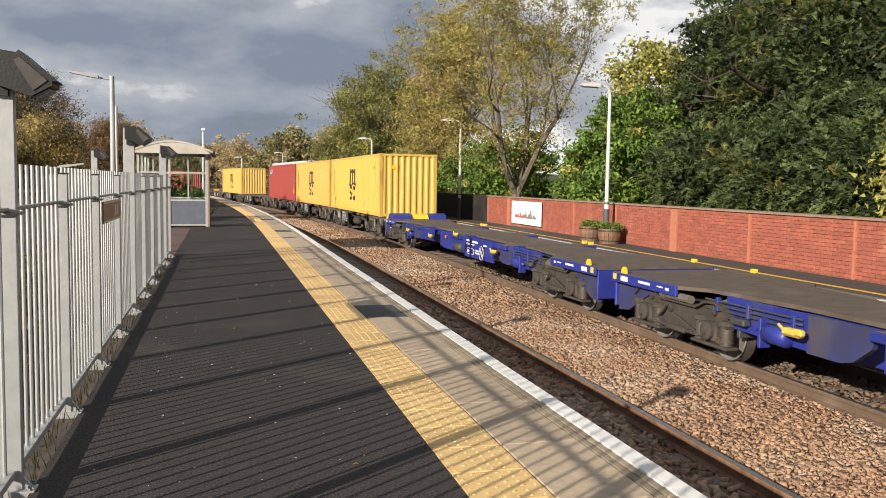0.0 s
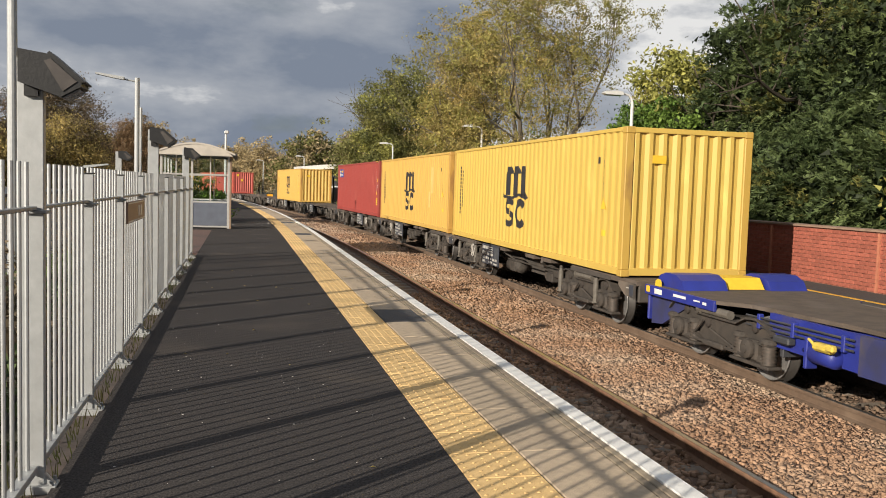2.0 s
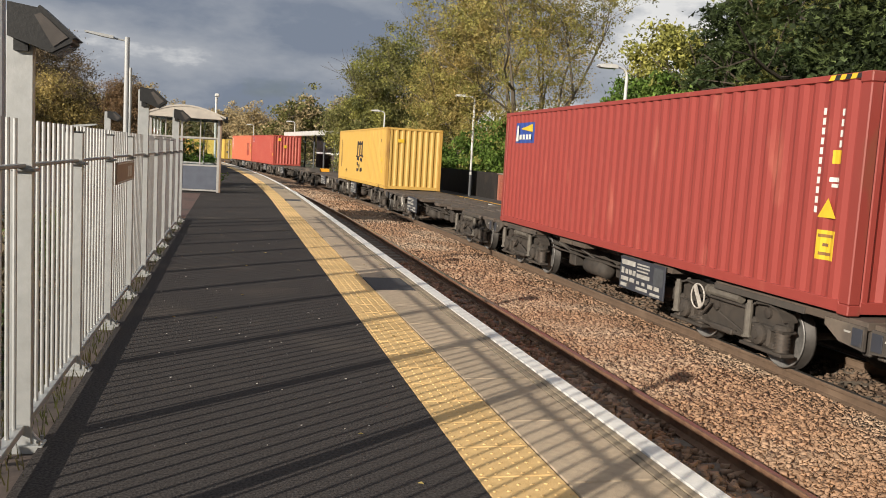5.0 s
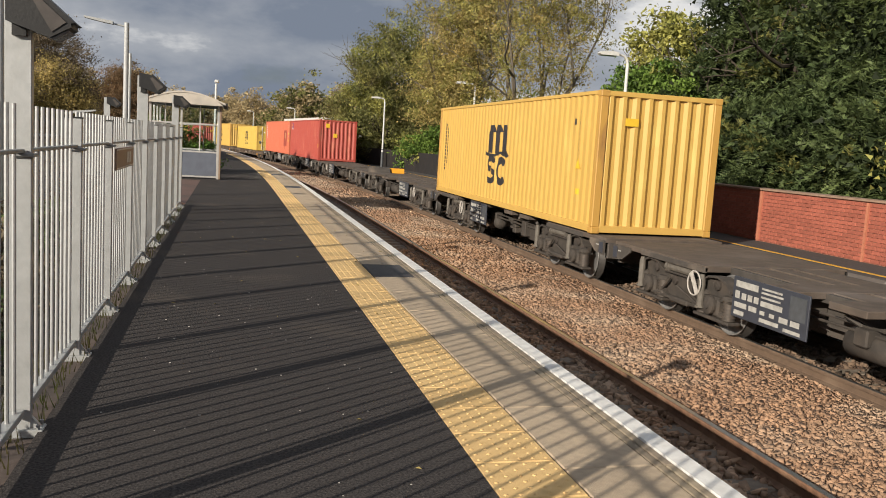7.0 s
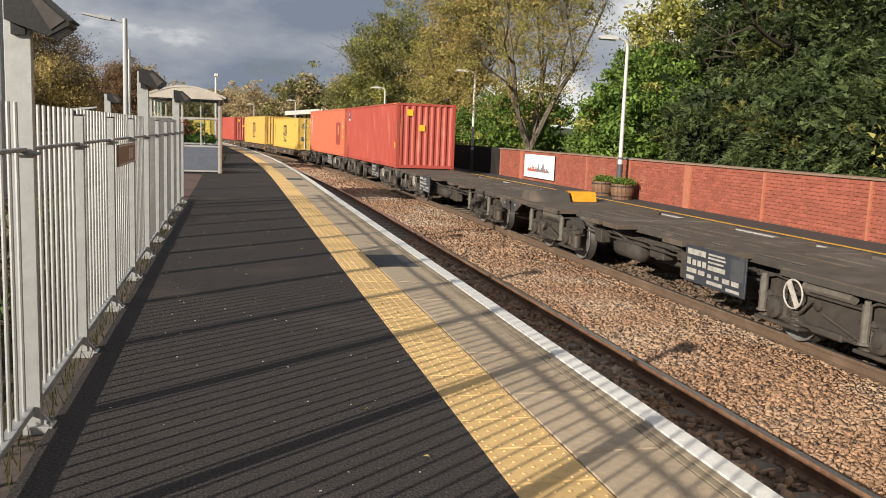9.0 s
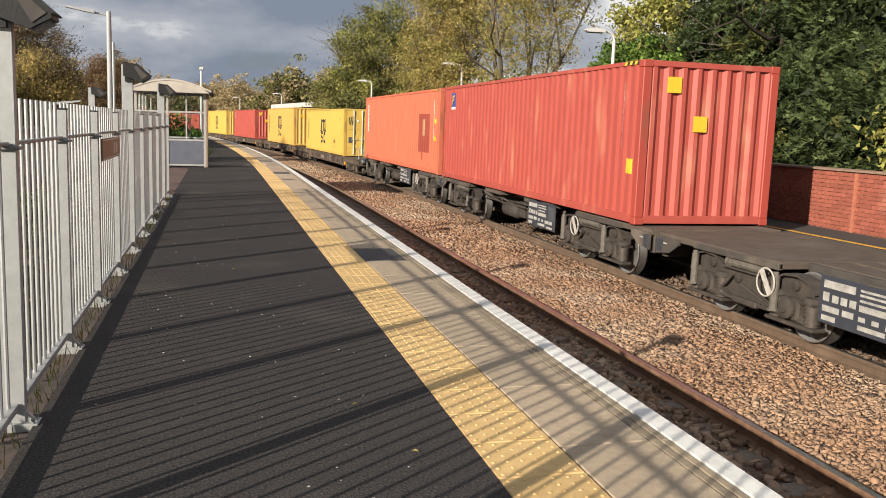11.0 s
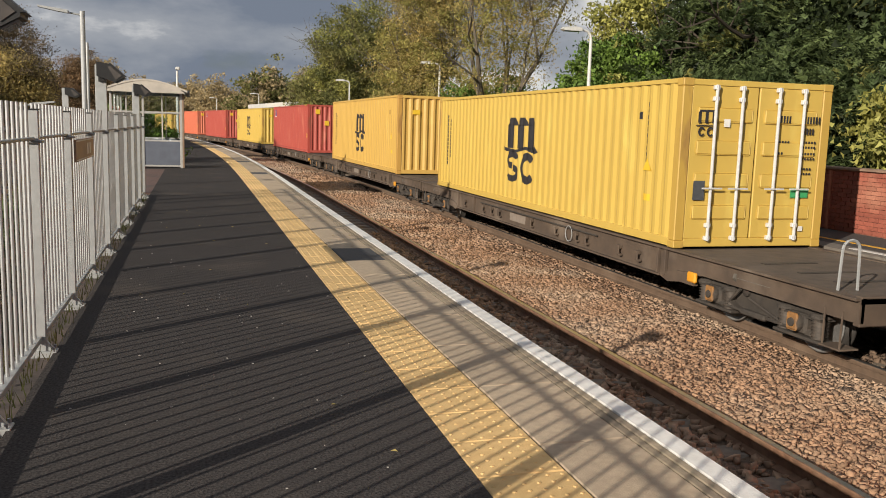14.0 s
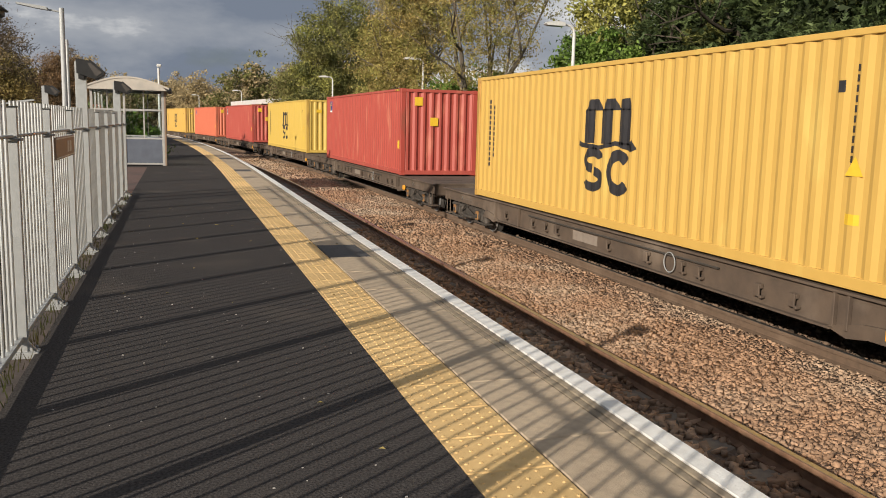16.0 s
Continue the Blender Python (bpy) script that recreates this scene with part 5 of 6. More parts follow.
    part("hand_wheel", HANDWHEEL_ME, None, w, "white brake handwheel", at=pose(-1.26, -3.28, 0.63, 40, 0, 0))
    part("wheel_shaft", MB().tube((-1.26, -3.28, 0.63), (-1.1, -3.28, 0.63), 0.03), BOGIE_GREY, w)
    part("red_tap", MB().cbox(-1.13, -1.07, 0.7, 0.78, 0.74, 0.84, 0.02), POSTER_RED, w, "red tap")
    part("air_tank", MB().lathe((-1.05, -0.9, 0.58), (0, 1, 0), [(0, 0.05), (0.03, 0.13), (0.6, 0.13), (0.63, 0.05)], 14), WAGON_SLATE, w, smooth=True)
    if stop:
        for a, b in ((-1.05, -0.3), (0.45, 1.1)):
            part("end_stop", MB().slab_yz([(h - 1.0, 0.94), (h - 0.1, 0.94), (h - 0.2, 1.10), (h - 0.4, 1.16), (h - 0.7, 1.16), (h - 0.9, 1.08)], a, b), WAGON_BLUE, w)
        part("flap", MB().slab_yz([(h - 0.9, 0.95), (h - 0.2, 0.95), (h - 0.35, 1.12), (h - 0.75, 1.12)], -0.25, 0.4), LABEL_YELLOW, w, "yellow raised stop")
    MOVING.append((w, s0 + h, length - 4.0, RAIL_Z))
    return w


blue_wagon(13.9, 19.65, "bright blue empty container wagon with a dusty deck")
blue_wagon(-7.1, 20.3, "bright blue empty container wagon with yellow fittings", False)
GREY_LABEL = "grimy dark grey flat wagon carrying a container"
EMPTY_LABEL = "empty grimy dark grey container flat wagon"
OVERHANG = {59.75: (2.72, 1.9), 87.3: (2.3, 2.95), 100.7: (2.06, 2.5), 127.85: (2.32, 2.15), 140.85: (2.4, 2.75)}
for s0, length, flip, label, flap in ((33.95, 12.95, True, GREY_LABEL, False), (47.0, 12.65, True, GREY_LABEL, False), (59.75, 12.95, False, GREY_LABEL, False), (73.0, 13.9, True, EMPTY_LABEL, False), (87.3, 13.1, True, GREY_LABEL, False),
                                      (100.7, 13.2, False, EMPTY_LABEL, True), (114.2, 13.4, True, EMPTY_LABEL, False), (127.85, 12.9, False, GREY_LABEL, False), (140.85, 13.7, False, GREY_LABEL, False)):
    flat_wagon(s0, length, flip, label, flap, *OVERHANG.get(s0, (2.3, 2.2)))
for s0, length in ((155.2, 17.6), (173.1, 17.4), (191.5, 17.5), (209.3, 17.3), (227.6, 17.4), (245.3, 17.4), (263.5, 17.5)):
    long_wagon(s0, length, "dusty brown low flat wagon with a container on it", s0 < 160)
ZB = 0.0
Y_LABEL = "yellow corrugated container with a black emblem on a wagon"
container(34.44, ZB, BOX_LEMON, Y_LABEL, yellow_marks)
patched = container(47.25, ZB, BOX_YELLOW, "yellow container with pale repair patches and a black emblem", yellow_marks)
mark(patched, "repair_patch", PALE_YELLOW, [(-3.9, -3.5, 1.25, 2.15)], "paler repainted patch")
mark(patched, "repair_patch", PALE_YELLOW, [(-3.55, -3.2, 0.75, 1.3)], "paler repainted patch")
container(60.0, ZB, BOX_MAROON, "maroon corrugated container with a blue crest", maroon_marks)
container(87.83, ZB, BOX_YELLOW, Y_LABEL, yellow_marks)
container(128.33, ZB, BOX_RED, "faded red corrugated container with yellow labels", red_marks)
container(141.13, ZB, BOX_ORANGE, "faded orange container with a dark red patch", orange_marks)
container(158.68, -0.15, BOX_LEMON, "yellow container with its doors facing forward", yellow_marks, True, 0.905)
container(175.90, -0.15, BOX_YELLOW, "yellow container set back on a brown wagon", yellow_marks)
container(195.0, -0.15, BOX_RED, "red corrugated container on a brown wagon", red_marks)
container(212.2, -0.15, BOX_LEMON, Y_LABEL, yellow_marks)
container(230.72, -0.15, BOX_RED, "red container far down the train", red_marks)
container(248.1, -0.15, BOX_ORANGE, "orange red container far down the train", red_marks)
container(266.0, -0.15, BOX_YELLOW, "yellow container far down the train", yellow_marks)


# ---- opposite platform: wall, lamps, planters, poster, canopy ----
WX, WALL_TOP = 11.0, 0.90
wall = structure("wall_east", MB().strip(WX + 0.02, WX + 0.22, -0.4, WALL_TOP, -20, 34.3), MORTAR, "red brick boundary wall with sandy mortar", "wall")
part("coping", MB().sweep([(WX - 0.03, WALL_TOP), (WX + 0.27, WALL_TOP), (WX + 0.27, WALL_TOP + 0.035), (WX + 0.12, WALL_TOP + 0.05), (WX - 0.03, WALL_TOP + 0.035)], -20, 34.3), WALL_COPING, wall, "weathered brick coping")
for y, hw in ((12.85, 0.025), (16.0, 0.03), (19.15, 0.15), (22.4, 0.025), (25.4, 0.03), (31.6, 0.14)):
    part("pilaster", MB().box(WX + bend(y) - 0.03, WX + bend(y) + 0.02, y - hw, y + hw, FAR_Z, WALL_TOP - 0.02), BRICK_BRIGHT, wall, "brighter orange brick strip")

structure("wall_dark", MB().strip(WX - 0.02, WX + 0.16, -0.4, WALL_TOP + 0.04, 34.3, 64), mat("black_boards", (0.016, 0.013, 0.012), (0.01, 0.009, 0.009), 6, 0.8, bump=0.3, bscale=20, c3=(0.03, 0.022, 0.018), s3=1.5), "black tarred continuation of the boundary wall", "wall")

PH = thing("platform_lamp_post", "white lamp post with a grey base and a hooked arm", "lamp post", "lamp posts on the opposite platform", pose(10.62, 22.25, FAR_Z))
part("base", MB().tube((0, 0, 0), (0, 0, 0.95), 0.085, n=14), POST_GREY, PH, "dark grey base")
part("band", MB().tube((0, 0, 0.95), (0, 0, 1.08), 0.070, n=14), POST_WHITE, PH)
part("band", MB().tube((0, 0, 1.08), (0, 0, 1.14), 0.071, n=14), POST_GREY, PH)
part("pole", MB().tube((0, 0, 1.14), (0, 0, 4.18), 0.058, 0.045, 12), POST_WHITE, PH)
arm = MB()
pts = [(0, 0, 4.18), (-0.03, 0, 4.29), (-0.1, 0, 4.36), (-0.22, 0, 4.39), (-0.34, 0, 4.40)]
for a, b in zip(pts, pts[1:]):
    arm.tube(a, b, 0.034, n=10)
part("arm", arm, POST_WHITE, PH)
part("lantern", MB().slab_xz([(-0.32, 4.35), (-0.32, 4.44), (-0.50, 4.47), (-0.84, 4.44), (-0.90, 4.39), (-0.84, 4.35)], -0.11, 0.11), POST_WHITE, PH, "pale grey lantern")
part("lens", MB().box(-0.82, -0.40, -0.085, 0.085, 4.335, 4.352), LAMP_LENS, PH)
for y, h in ((36.9, 0.0), (55.0, 0.0), (88.0, 0.0), (110.0, 0.0)):
    copy_thing(PH, pose(10.6 + bend(y), y, FAR_Z + h))


def planter(x, y):
    """A half barrel with hoops, filled with a mound of small plants."""
    pl = thing("barrel_planter", "half-barrel wooden planter with green bedding plants", "planter", "planters by the wall", pose(x, y, FAR_Z))
    for k in range(18):
        a, b = 2 * math.pi * k / 18, 2 * math.pi * (k + 0.93) / 18
        v = []
        for r, z in ((0.27, 0), (0.325, 0.22), (0.315, 0.42)):
            for q in (a, b):
                v += [(r * math.cos(q), r * math.sin(q), z), ((r - 0.03) * math.cos(q), (r - 0.03) * math.sin(q), z)]
        f = []
        for j in (0, 4):
            f += [(j, j + 2, j + 6, j + 4), (j + 1, j + 5, j + 7, j + 3), (j, j + 4, j + 5, j + 1), (j + 2, j + 3, j + 7, j + 6)]
        part("stave", MB().add(v, f + [(8, 10, 11, 9), (0, 1, 3, 2)]), BARREL, pl)
    for z, r in ((0.07, 0.293), (0.34, 0.324)):
        part("hoop", MB().lathe((0, 0, z), (0, 0, 1), [(0, r), (0.002, r + 0.006), (0.035, r + 0.008), (0.037, r)], 24), HOOP, pl, "dark iron hoop")
    part("soil", MB().lathe((0, 0, 0.34), (0, 0, 1), [(0, 0.30), (0.03, 0.29), (0.05, 0.1)], 18), EARTH, pl)
    part("plants", leaf_mesh("plants", [(0, 0, 0.47, 0.30, 0.30, 0.12)], 900, 0.05, IVY, 5, 40, 0.06), None, pl, "low green plants")
    return pl


def leaf_mesh(name, blobs, count, size, material, seed, clumps=200, spread=0.35, shell=0.45, flat=0.6):
    """A crown of leaves: clumps through the outer part of some ellipsoids, with leaves scattered round each clump."""
    rng = np.random.default_rng(seed)
    blobs = np.array(blobs, float)
    vol = blobs[:, 3] * blobs[:, 4] * blobs[:, 5]
    which = rng.choice(len(blobs), clumps, p=vol / vol.sum())
    d = rng.normal(size=(clumps, 3))
    d /= np.linalg.norm(d, axis=1, keepdims=True)
    r = rng.uniform(shell, 1.0, (clumps, 1)) ** 0.6
    bump = 1 + 0.16 * rng.normal(size=(clumps, 1))
    c = blobs[which, :3] + d * r * bump * blobs[which, 3:]
    k = rng.integers(0, clumps, count)
    p = c[k] + rng.normal(size=(count, 3)) * spread * rng.uniform(0.5, 1.2, clumps)[k][:, None] * (1, 1, flat)
    n = rng.normal(size=(count, 3)) + (0, 0, 0.6)
    n /= np.linalg.norm(n, axis=1, keepdims=True)
    u = np.cross(n, rng.normal(size=(count, 3)))
    u /= np.linalg.norm(u, axis=1, keepdims=True)
    w = np.cross(n, u)
    s = size * rng.uniform(0.55, 1.3, (count, 1))
    # a leaf folded along its midrib: four corners, two triangles
    fold = n * s * 0.18
    v = np.stack([p - u * s * 0.62, p + w * s * 0.34 + fold, p + u * s * 0.62, p - w * s * 0.34 + fold], 1).reshape(-1, 3)
    f = (np.array([[0, 1, 2], [0, 2, 3]])[None] + (np.arange(count) * 4)[:, None, None]).reshape(-1, 3)
    if size < 0.14 or size > 0.19:
        # small and far leaves: one pointed triangle each
        v = np.stack([p - u * s * 0.5 + w * s * 0.36, p + u * s * 0.72 + fold, p - u * s * 0.5 - w * s * 0.36], 1).reshape(-1, 3)
        f = np.arange(count * 3).reshape(-1, 3)
    me = bpy.data.meshes.new(name)
    me.vertices.add(len(v))
    me.vertices.foreach_set("co", v.ravel())
    me.loops.add(f.size)
    me.loops.foreach_set("vertex_index", f.ravel())
    me.polygons.add(len(f))
    me.polygons.foreach_set("loop_start", np.arange(0, f.size, 3))
    me.update(calc_edges=True)
    me.materials.append(material)
    return me


def spray_mesh(name, blobs, sprays, material, seed, clumps, spread, length=0.38, leaf=0.115, per=13):
    """Evergreen foliage: drooping feathered sprays of narrow leaflets, set outwards round clumps."""
    rng = np.random.default_rng(seed)
    blobs = np.array(blobs, float)
    vol = blobs[:, 3] * blobs[:, 4] * blobs[:, 5]
    which = rng.choice(len(blobs), clumps, p=vol / vol.sum())
    d = rng.normal(size=(clumps, 3))
    d /= np.linalg.norm(d, axis=1, keepdims=True)
    c = blobs[which, :3] + d * rng.uniform(0.5, 1.0, (clumps, 1)) ** 0.5 * (1 + 0.15 * rng.normal(size=(clumps, 1))) * blobs[which, 3:]
    k = rng.integers(0, clumps, sprays)
    p = c[k] + rng.normal(size=(sprays, 3)) * spread * rng.uniform(0.6, 1.2, clumps)[k][:, None] * (1, 1, 0.5)
    o = d[k] * 0.8 + rng.normal(size=(sprays, 3)) * 0.45 + (0, 0, -0.05)
    o /= np.linalg.norm(o, axis=1, keepdims=True)
    side = np.cross(o, rng.normal(size=(sprays, 3)) * 0.35 + (0, 0, 1))
    side /= np.linalg.norm(side, axis=1, keepdims=True)
    up = np.cross(side, o)
    long = length * rng.uniform(0.6, 1.3, (sprays, 1, 1))
    f = ((np.arange(per) + 0.5) / per)[None, :, None]
    at = p[:, None] + o[:, None] * long * f
    at[..., 2] -= 0.30 * long[..., 0] * f[..., 0] ** 2
    sgn = np.where(np.arange(per) % 2, 1.0, -1.0)[None, :, None]
    ld = o[:, None] * 0.65 + side[:, None] * sgn * 0.75 + rng.normal(size=(sprays, per, 3)) * 0.18
    ll = leaf * (1.15 - 0.6 * f) * rng.uniform(0.7, 1.25, (sprays, per, 1))
    wd = np.cross(ld, up[:, None] + rng.normal(size=(sprays, per, 3)) * 0.3)
    wd /= np.linalg.norm(wd, axis=2, keepdims=True)
    v = np.stack([at + wd * ll * 0.26, at + ld * ll * 1.1, at - wd * ll * 0.26], 2).reshape(-1, 3)
    faces = np.arange(sprays * per * 3).reshape(-1, 3)
    me = bpy.data.meshes.new(name)
    me.vertices.add(len(v))
    me.vertices.foreach_set("co", v.ravel())
    me.loops.add(faces.size)
    me.loops.foreach_set("vertex_index", faces.ravel())
    me.polygons.add(len(faces))
    me.polygons.foreach_set("loop_start", np.arange(0, faces.size, 3))
    me.update(calc_edges=True)
    me.materials.append(material)
    return me


def limbs(mb, p, d, length, r, depth, rng, tips, spread=0.55, up=0.25):
    """Tapered limbs that fork; the ends of the last ones are collected."""
    p, d = Vector(p), Vector(d).normalized()
    for k in range(3):
        q = p + d * length / 3
        r2 = r * 0.86
        mb.tube(p, q, r, r2, 6 if r > 0.03 else 4, False)
        p, r = q, r2
        d = (d + Vector(rng.normal(size=3)) * 0.10 + Vector((0, 0, up * 0.15))).normalized()
        if depth > 0 and k == 1:
            side = (d + Vector(rng.normal(size=3)) * spread).normalized()
            limbs(mb, p, side, length * 0.62, r * 0.5, depth - 1, rng, tips, spread, up)
    if depth == 0:
        tips.append(tuple(p))
        return
    for k in range(2 if depth > 1 else 3):
        nd = (d + Vector(rng.normal(size=3)) * spread + Vector((0, 0, up))).normalized()
        limbs(mb, p, nd, length * rng.uniform(0.62, 0.82), r * 0.66, depth - 1, rng, tips, spread, up)


def tree(name, label, x, y, z, trunk_h, trunk_r, blobs, leaves, size, material, seed, bark=BARK, clumps=300, spread=0.4, depth=3, group="", second=None, shell=0.45, sprays=0, tip=0, fork=0.55):
    """A tapered trunk with forking limbs and a crown of leaf clumps; blobs are relative to the foot."""
    rng = np.random.default_rng(seed)
    t = thing(name, label, "tree", group, pose(x, y, z))
    mb, tips = MB(), []
    mb.tube((0, 0, -0.2), (0, 0, trunk_h * 0.15), trunk_r * 1.35, trunk_r * 1.05, 9, False)
    mb.tube((0, 0, trunk_h * 0.15), (0.05, 0, trunk_h), trunk_r * 1.05, trunk_r * 0.8, 9, False)
    top = max(b[2] + b[5] for b in blobs)
    for k in range(4):
        a = 2 * math.pi * k / 4 + rng.uniform(0, 1)
        limbs(mb, (0.05, 0, trunk_h * rng.uniform(0.8, 1.0)), (math.cos(a) * 0.55, math.sin(a) * 0.55, 1.0), (top - trunk_h) * 0.36, trunk_r * 0.55, depth, rng, tips, fork)
    part("trunk", mb, bark, t)
    if sprays:
        part("crown", spray_mesh("crown", blobs, sprays, material, seed, clumps, spread * 0.72), None, t)
        # core leaves close the crown; its inner shade is in their dark colour
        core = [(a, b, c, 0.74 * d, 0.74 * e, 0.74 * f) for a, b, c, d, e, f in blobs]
        part("inner_foliage", leaf_mesh("inner_foliage", core, sprays * 2, 0.20, CONIFER_SHADE, seed + 30, clumps, spread, 0.55), None, t, "dense inner foliage coloured dark for the crown's shade")
        part("crown", spray_mesh("crown", blobs, int(sprays * second[1]), second[0], seed + 50, max(12, int(clumps * second[1] * 0.6)), spread), None, t)
        return t
    part("crown", leaf_mesh("crown", blobs, leaves, size, material, seed, clumps, spread, shell), None, t)
    if tip:
        ends = [(*q, 0.05, 0.05, 0.05) for q in tips]
        part("crown", leaf_mesh("crown", ends, tip * len(tips), size, second[0] if second else material, seed + 70, len(tips) * 2, 0.12, shell, 0.9), None, t)
    if second:
        part("crown", leaf_mesh("crown", blobs, int(leaves * second[1]), size, second[0], seed + 50, max(10, int(clumps * second[1])), spread, shell), None, t)
    return t


planter(10.5, 23.05)
planter(10.5, 21.75)

poster = thing("poster_board", "white poster board with a red and grey skyline", "poster", at=pose(WX + bend(29.55) - 0.075, 29.55, FAR_Z, 0, 0, 0.75))
part("board", MB().cbox(-0.02, 0.02, -1.48, 1.48, 0.13, 0.98, 0.005), POSTER_WHITE, poster)
rg = random.Random(3)
for k in range(26):
    y = 1.1 - 2.2 * k / 26
    hgt = 0.06 + 0.12 * rg.random() + (0.16 if k in (6, 13, 18, 19) else 0)
    part("skyline_bar", MB().box(-0.026, -0.0215, y - 0.075, y, 0.36, 0.36 + hgt), POSTER_RED if k < 11 or k in (15, 20, 21) else POSTER_GREY, poster, "red skyline shape" if k < 11 else "grey skyline shape")

canopy = thing("station_canopy", "flat white platform canopy on dark posts", "canopy", at=pose(10.6 + bend(76), 76, FAR_Z, 0, 0, 6.5))
part("roof", MB().slab_xz([(-1.6, 3.0), (1.8, 3.2), (1.8, 3.4), (-1.6, 3.2)], -9, 9), POST_WHITE, canopy)
part("fascia", MB().cbox(-1.72, -1.6, -9, 9, 2.85, 3.22, 0.01), POST_WHITE, canopy)
for k in range(5):
    part("post", MB().tube((-0.6, -8 + 4 * k, 0), (-0.6, -8 + 4 * k, 3.1), 0.07), POST_GREY, canopy)
    part("brace", MB().tube((-0.6, -8 + 4 * k, 2.3), (-1.4, -8 + 4 * k, 3.0), 0.04), POST_GREY, canopy)
part("back_wall", MB().box(1.5, 1.65, -9, 9, 0, 3.1), mat("brown_boards", (0.11, 0.085, 0.07), (0.08, 0.06, 0.05), 5, 0.8, bump=0.2), canopy, "brown back wall")
part("glazing", MB().box(1.44, 1.48, -8.6, 8.6, 1.3, 2.6), POSTER_WHITE, canopy, "pale glazed upper part")

# ---- near platform beyond the fence: shelter, camera pole, lamp posts ----
SH = thing("waiting_shelter", "grey waiting shelter with a curved roof and glass sides", "shelter", at=pose(-1.35, 28.4, 0, 0, 0, 0))
W, D, H = 0.97, 1.75, 2.24
n = 12
roof_pts = [(-1.16 + 2.32 * k / n, H + 0.02 + 0.30 * math.sin(math.pi * k / n)) for k in range(n + 1)]
part("roof", MB().slab_xz(roof_pts + [(x, z - 0.05) for x, z in roof_pts[::-1]], -D - 0.35, D + 0.35), SHELTER_ROOF, SH, "curved grey roof")
part("gutter", MB().cbox(1.10, 1.22, -D - 0.3, D + 0.3, H - 0.05, H + 0.03, 0.01), POST_GREY, SH)
part("fascia", MB().slab_xz([(x, z - 0.05) for x, z in roof_pts[1:-1]] + [(1.1, H - 0.06), (-1.1, H - 0.06)], -D - 0.33, -D - 0.29), SHELTER_ROOF, SH)
for x in (-W, W):
    for y in (-D, -D / 3, D / 3, D):
        part("upright", MB().cbox(x - 0.035, x + 0.035, y - 0.035, y + 0.035, 0, H, 0.006), SHELTER_FRAME, SH)
part("upright", MB().cbox(-0.12, -0.06, -D - 0.03, -D + 0.03, 0, H, 0.006), SHELTER_FRAME, SH)
for z in (0.06, 0.80, 1.62, H - 0.04):
    part("cross_rail", MB().cbox(-W, W, -D - 0.025, -D + 0.025, z - 0.025, z + 0.025, 0.005), SHELTER_FRAME, SH)
    part("cross_rail", MB().cbox(-W, W, D - 0.025, D + 0.025, z - 0.025, z + 0.025, 0.005), SHELTER_FRAME, SH)
    part("side_rail", MB().cbox(-W - 0.025, -W + 0.025, -D, D, z - 0.025, z + 0.025, 0.005), SHELTER_FRAME, SH)
for y in (-D, D):
    for a, b in ((-W + 0.04, -0.13), (-0.05, W - 0.04)):
        part("lower_panel", MB().box(a, b, y - 0.01, y + 0.01, 0.09, 0.77), SHELTER_PANEL, SH, "grey lower panel")
        for z0, z1 in ((0.83, 1.59), (1.65, H - 0.08)):
            pane = part("pane", MB().box(a, b, y - 0.004, y + 0.004, z0, z1), GLASS, SH)
            pane.visible_shadow = False
for k in range(3):
    y0 = -D + 2 * D / 3 * k
    part("lower_panel", MB().box(-W - 0.01, -W + 0.01, y0 + 0.04, y0 + 2 * D / 3 - 0.04, 0.09, 0.77), SHELTER_PANEL, SH)
    pane = part("pane", MB().box(-W - 0.004, -W + 0.004, y0 + 0.04, y0 + 2 * D / 3 - 0.04, 0.83, H - 0.08), GLASS, SH)
    pane.visible_shadow = False
for x in (-0.55, 0.44):
    part("mullion", MB().cbox(x - 0.018, x + 0.018, -D - 0.02, -D + 0.02, 0.82, H, 0.004), SHELTER_FRAME, SH)
    part("mullion", MB().cbox(x - 0.018, x + 0.018, D - 0.02, D + 0.02, 0.82, H, 0.004), SHELTER_FRAME, SH)
# added sheet, coloured dark to stand for the shade under the roof
part("ceiling", MB().box(-W, W, -D, D, H - 0.055, H - 0.03), POST_GREY, SH, "dark sheet added to dim the inside of the roof")
part("bench", MB().cbox(-W + 0.06, -W + 0.42, -D + 0.3, D - 0.3, 0.44, 0.48, 0.01), SHELTER_FRAME, SH)
part("edge_post", MB().cbox(W + 0.036, W + 0.09, -D - 0.05, -D + 0.05, 0, H, 0.01), mat("tan_post", (0.24, 0.17, 0.115), (0.2, 0.14, 0.1), 8, 0.6, bump=0.05), SH, "tan edge post")
cam_pole = thing("camera_pole", "white pole with a security camera on top", "camera pole", at=pose(-0.72, 40.0, 0))
part("pole", MB().tube((0, 0, 0), (0, 0, 3.55), 0.06, 0.05), POST_WHITE, cam_pole)
part("camera_head", MB().cbox(-0.07, 0.12, -0.12, 0.12, 3.58, 3.72, 0.03), POST_WHITE, cam_pole, "white camera housing")


